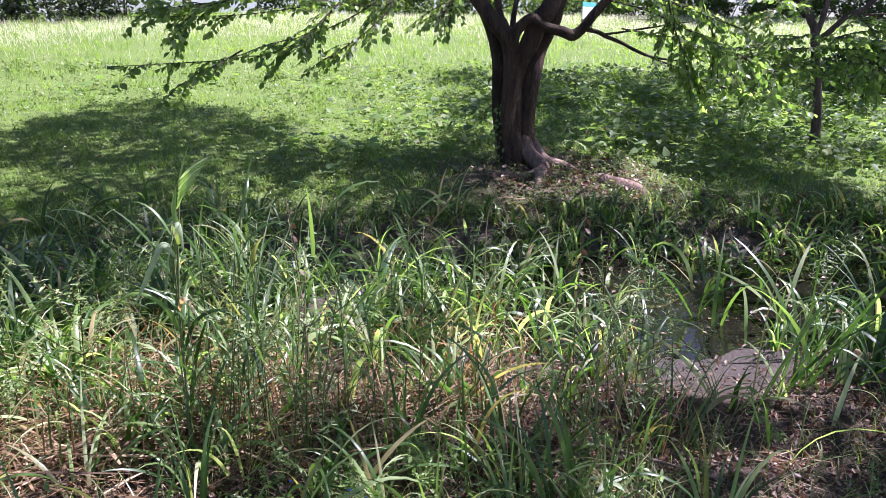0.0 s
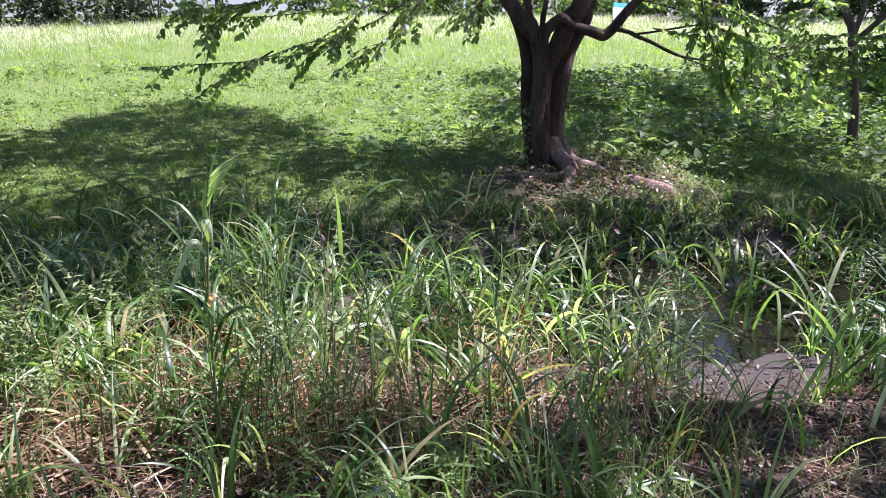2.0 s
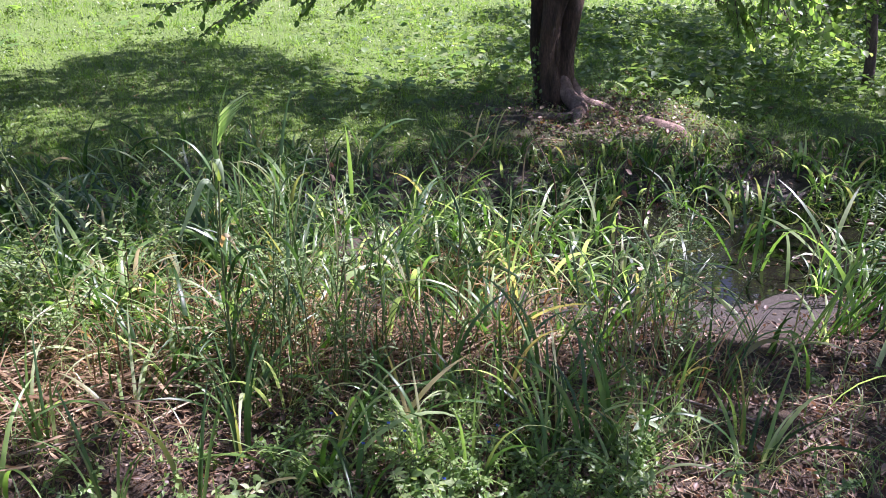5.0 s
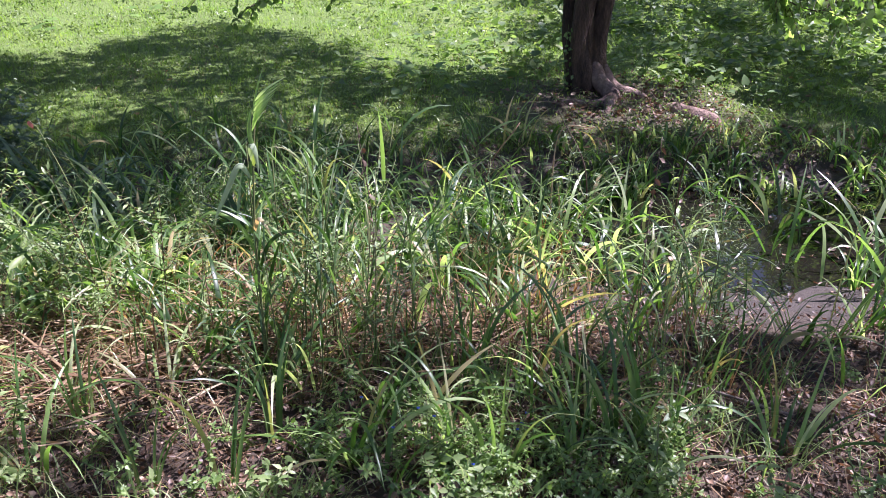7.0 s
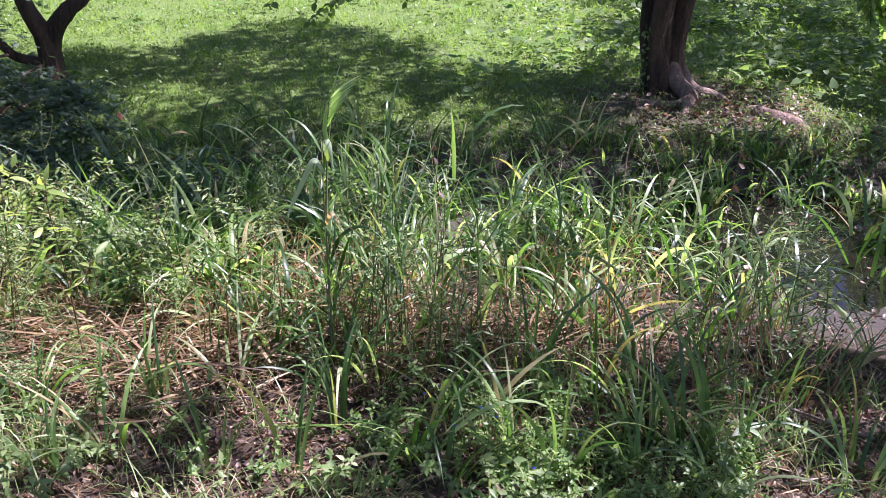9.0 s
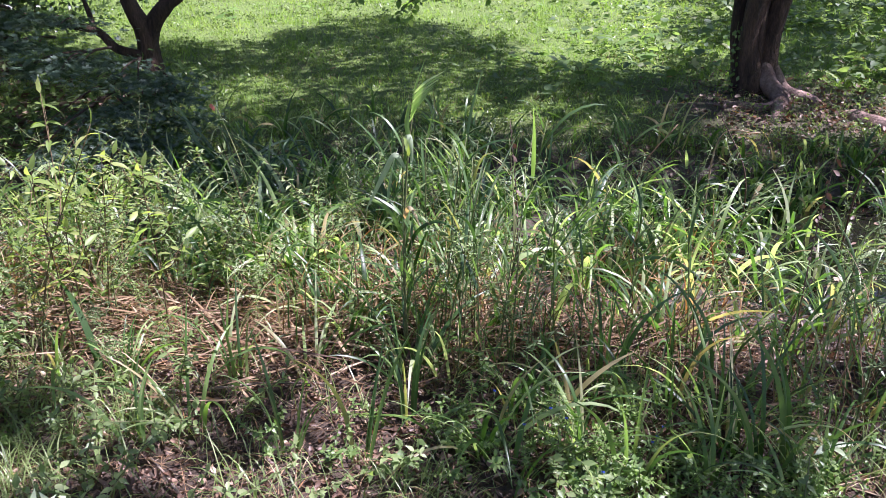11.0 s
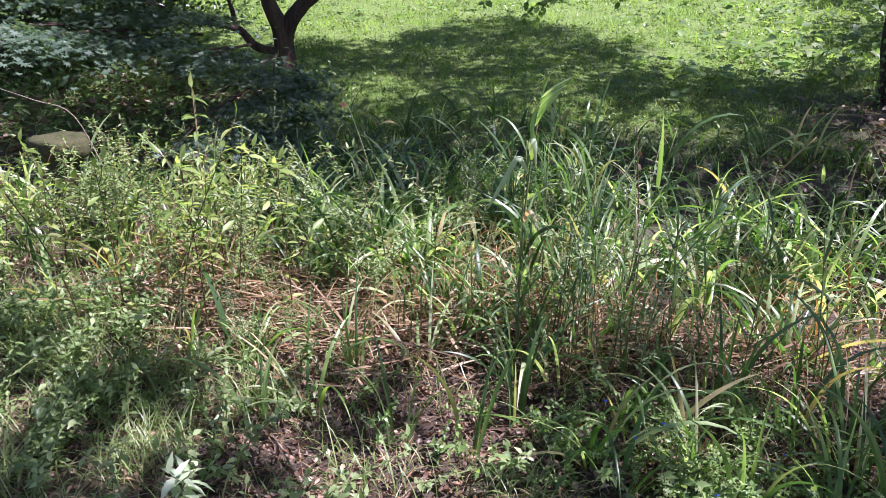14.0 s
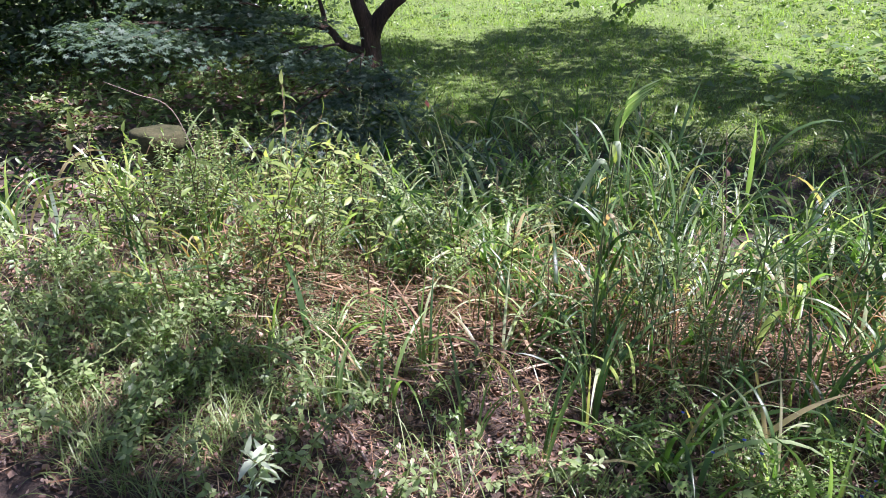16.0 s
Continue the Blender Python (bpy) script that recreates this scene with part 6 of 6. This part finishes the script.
    while k < 118:
        x, y = rg.uniform(-3.8, 0.6), rg.uniform(0.85, 2.0)
        dens = np.interp(x, [-2.2, -1.7, -1.2, 0.6], [1.0, 0.7, 0.25, 0.25])
        if rg.random() > dens:
            continue
        m = pose(x, y, float(land(x, y)), rg.normal(0, 8), rg.normal(0, 8), rg.uniform(0, 360))
        if k < 4:
            low[k].matrix_basis = m
        else:
            copy_thing(low[k % 4], m)
        k += 1
    p = stalk_plant("nettle", "pale bright-topped leafy plant in a sun patch", (-1.48, 1.04), 0.22, SHAPE_LANCE, 0.075, 0.04, M_PALE, M_STEM, rg, 0.4, side=4, singles=True)
    # small whitish sapling leaves
    ob = tagged(new("seedling"), "small seedling with whitish star of leaves", "seedling")
    x, y = 0.54, 2.01
    ob.location = (x, y, float(land(x, y)))
    part("stem", *tube([(0, 0, -0.02), (0.005, 0, 0.06), (0, 0, 0.12)], [0.003, 0.003, 0.002], 5), M_STEM, ob)
    for k in range(5):
        a = k * 1.25 + 0.3
        part("leaf", *scatter(SHAPE_LANCE, np.array([[0, 0, 0.12]]), frames(np.array([[math.cos(a), math.sin(a), 0.15]]), np.array([[0.1, -0.5, 1.0]])), np.array([0.065 + 0.02 * (k % 2)])), M_PALE, ob)


foreground_weeds()


def dayflowers():
    rg = np.random.default_rng(131)
    kinds = [stalk_plant("dayflower_plant", "low sprawling plant with small fresh green leaves", (0, 0), rg.uniform(0.09, 0.15), SHAPE_TOOTH, 0.024, 0.013, M_FRESH, M_STEM, rg, 0.95, group="dayflower plants", side=5) for k in range(4)]
    spots = [(rg.normal(-0.1, 0.46), rg.normal(1.84, 0.17)) for k in range(66)] + [(rg.uniform(0.2, 2.2), rg.uniform(2.0, 2.7)) for k in range(10)] + [(rg.uniform(-3.2, -1.8), rg.uniform(1.1, 1.9)) for k in range(26)]
    for k, (x, y) in enumerate(spots):
        m = pose(x, y, float(land(x, y)), rg.normal(0, 14), rg.normal(0, 14), rg.uniform(0, 360))
        if k < 4:
            kinds[k].matrix_basis = m
        else:
            copy_thing(kinds[k % 4], m)
    for k in range(9):
        x, y = rg.normal(0.0, 0.4), rg.normal(1.85, 0.12)
        ob = tagged(new("dayflower"), "tiny blue dayflower above green leaves", "flower", "dayflowers")
        ob.location = (x, y, float(land(x, y)))
        h = rg.uniform(0.12, 0.2)
        part("stem", *tube([(0, 0, 0), (0, 0, h * 0.5), (0.004, 0, h)], [0.0015, 0.0015, 0.001], 4), M_STEM, ob)
        for s in (-0.5, 0.5):
            part("petal", *scatter(SHAPE_HEART, np.array([[0.004, 0, h]]), frames(np.array([[math.sin(s), -0.3, 0.6]]), np.array([[0, -1.0, 0.4]])), np.array([0.009])), M_BLUE, ob)


dayflowers()


def details():
    rg = np.random.default_rng(141)
    one = lambda v: np.array([v])
    # withered brown stalk
    for bx, by, hgt, tilt in [(-0.59, 2.84, 0.92, -0.05), (0.62, 3.1, 0.85, 0.02)]:
        ob = tagged(new("dead_stalk"), "withered brown weed stalk with curled leaves", "dead plant", "dead stalks")
        ob.location = (bx, by, float(land(bx, by)))
        c = curve([(0, 0, -0.03), (0.0, 0, hgt * 0.5), (tilt, 0, hgt)], 6)
        part("stem", *tube(c, taper(len(c), 0.004, 0.0015), 5), M_BROWN, ob)
        for k in range(10):
            z = hgt * (0.45 + 0.055 * k)
            x = float(np.interp(z, [0, hgt * 0.5, hgt], [0, 0, tilt]))
            a = rg.uniform(0, 6.28)
            part("leaf", *scatter(SHAPE_CURLED, np.array([[x, 0, z]]), frames(np.array([[math.cos(a), math.sin(a), -0.9]]), rg.normal(0, 1, (1, 3))), one(rg.uniform(0.025, 0.05))), M_BROWN, ob)
    # flowering sedge stem with pink tip
    top = (-1.94, 2.69, 0.92)
    x, y = top[:2]
    ob = tagged(new("flowering_sedge"), "thin arching sedge stem with pink flower tip", "sedge")
    bx, by = x + 0.25, y - 0.05
    ob.location = (bx, by, float(land(bx, by)))
    t = np.array(top) - np.array(ob.location)
    c = curve([(0, 0, -0.02), t * np.array([0.35, 0.35, 0.6]), t * np.array([0.8, 0.8, 0.93]), t], 6)
    part("stem", *tube(c, taper(len(c), 0.003, 0.0015), 5), M_STEM, ob)
    part("flower", *scatter(SHAPE_OVAL, np.array([t, t]), frames(np.array([[0.2, 0, -1.0], [-0.2, 0.1, -1.0]]), np.array([[0, -1.0, 0], [0, -1.0, 0.2]])), np.array([0.035, 0.03])), M_PINK, ob, "pink flower bract")
    # small climber at the foot of the trunk
    n = 46
    z = rg.uniform(0.32, 0.95, n)
    at = np.stack([rg.normal(0.58, 0.03, n) + 0.04 * (z - 0.3), rg.uniform(7.58, 7.7, n), z], 1)
    ob = tagged(new("climbing_vine"), "small green climber on the foot of the trunk", "vine")
    ob.location = (0.58, 7.62, float(land(0.58, 7.62)))
    c = curve([(0, 0, -0.02), (-0.02, 0.02, 0.3), (0.0, 0.03, 0.68)], 5)
    part("stem", *tube(c, taper(len(c), 0.005, 0.002), 5), M_STEM, ob)
    part("foliage", *scatter(SHAPE_OVAL, at - np.array(ob.location), frames(np.stack([rg.normal(-0.4, 0.6, n), rg.normal(-0.5, 0.3, n), rg.normal(-0.6, 0.3, n)], 1), np.stack([rg.normal(0, 0.3, n), -np.ones(n), np.full(n, 0.6)], 1)), rg.uniform(0.03, 0.06, n)), M_FRESH, ob)
    # dry pale stems crossing over the marsh
    for a, b in [((0.32, 4.89, 0.57), (0.50, 4.67, 0.24)), ((0.56, 4.77, 0.49), (0.33, 4.84, 0.42)), ((0.06, 4.60, 0.55), (-0.14, 4.50, 0.25)), ((1.18, 4.24, 0.66), (1.02, 4.18, 0.38))]:
        a, b = np.array(a), np.array(b)
        g = np.array([b[0] + 0.15 * (b[0] - a[0]), b[1], float(land(b[0], b[1]))])
        ob = tagged(new("dry_stem"), "pale dry grass stem leaning over the marsh", "dry grass", "dry stems")
        ob.location = g
        c = curve([(0, 0, -0.02), b - g, a - g], 6)
        part("stem", *tube(c, taper(len(c), 0.007, 0.003), 5), M_STRAW, ob)
    # rounded mossy stone by the stream
    sx, sy, sz = (-3.85, 2.59, 0.6)
    z0 = float(land(sx, sy))
    bm = bmesh.new()
    bmesh.ops.create_icosphere(bm, subdivisions=4, radius=1.0)
    h = sz - z0
    for v in bm.verts:
        d = v.co.copy()
        up = 0.5 + 0.5 * d.z
        wide = float(np.interp(up, [0, 0.1, 0.55, 0.72, 0.86, 1.0], [0.4, 0.5, 0.55, 0.95, 1.0, 0.8]))
        flat = Vector((d.x, d.y, 0)).normalized() if abs(d.z) < 0.999 else Vector((0, 0, 0))
        ring = min(1.0, 2.2 * math.sqrt(max(0.0, 1 - d.z * d.z)))
        z = float(np.interp(up, [0, 0.1, 0.55, 0.72, 0.86, 1.0], [-0.1, -0.05, h - 0.16, h - 0.1, h - 0.02, h]))
        v.co = Vector((flat.x * 0.175 * wide * ring, flat.y * 0.15 * wide * ring, z))
        v.co += 0.02 * noise.noise_vector(v.co * 9) + 0.006 * noise.noise_vector(v.co * 31)
    me = bpy.data.meshes.new("stone")
    bm.to_mesh(me)
    bm.free()
    for p in me.polygons:
        p.use_smooth = True
    me.materials.append(M_STONE)
    ob = tagged(new("stone", me), "rounded mossy dark stone among the weeds by the stream", "stone")
    ob.location = (sx, sy, z0)
    # dead sticks leaning out of the weeds
    for top, mid, foot in [((-3.99, 2.39, 0.89), (-3.55, 2.5, 0.75), (-3.2, 2.62)), ((-5.79, 5.49, 0.98), (-5.76, 5.6, 0.66), (-5.7, 5.72))]:
        g = np.array([foot[0], foot[1], float(land(*foot))])
        ob = tagged(new("dead_stick"), "thin bare grey stick leaning from the weeds", "stick", "dead sticks")
        ob.location = g
        c = curve([(0, 0, -0.02), (np.array(mid) - g) * np.array([0.6, 0.6, 0.55]), np.array(mid) - g, (np.array(mid) + np.array(top)) / 2 - g + np.array([0, 0, 0.008]), np.array(top) - g], 5)
        part("twig", *tube(c, taper(len(c), 0.004, 0.0015), 5, 0.1), M_TWIG, ob)
    # fallen stick on the litter
    for x, y, a, ln in [(-1.25, 1.35, 2.6, 0.35), (1.0, 2.2, 2.7, 0.9), (-1.6, 1.9, 0.3, 0.5), (0.63, 1.88, 0.30, 0.27)]:
        ob = tagged(new("dead_stick"), "pale bare stick lying on dead leaves", "stick", "lying sticks")
        ob.location = (x, y, float(land(x, y)))
        dx, dy = math.cos(a) * ln, math.sin(a) * ln
        z1 = float(land(x + dx, y + dy) - land(x, y))
        c = curve([(0, 0, 0.01), (dx * 0.5, dy * 0.5, 0.03 + z1 / 2), (dx, dy, z1 + 0.015)], 5)
        part("twig", *tube(c, taper(len(c), 0.006, 0.003), 6, 0.15), M_TWIG, ob)


details()
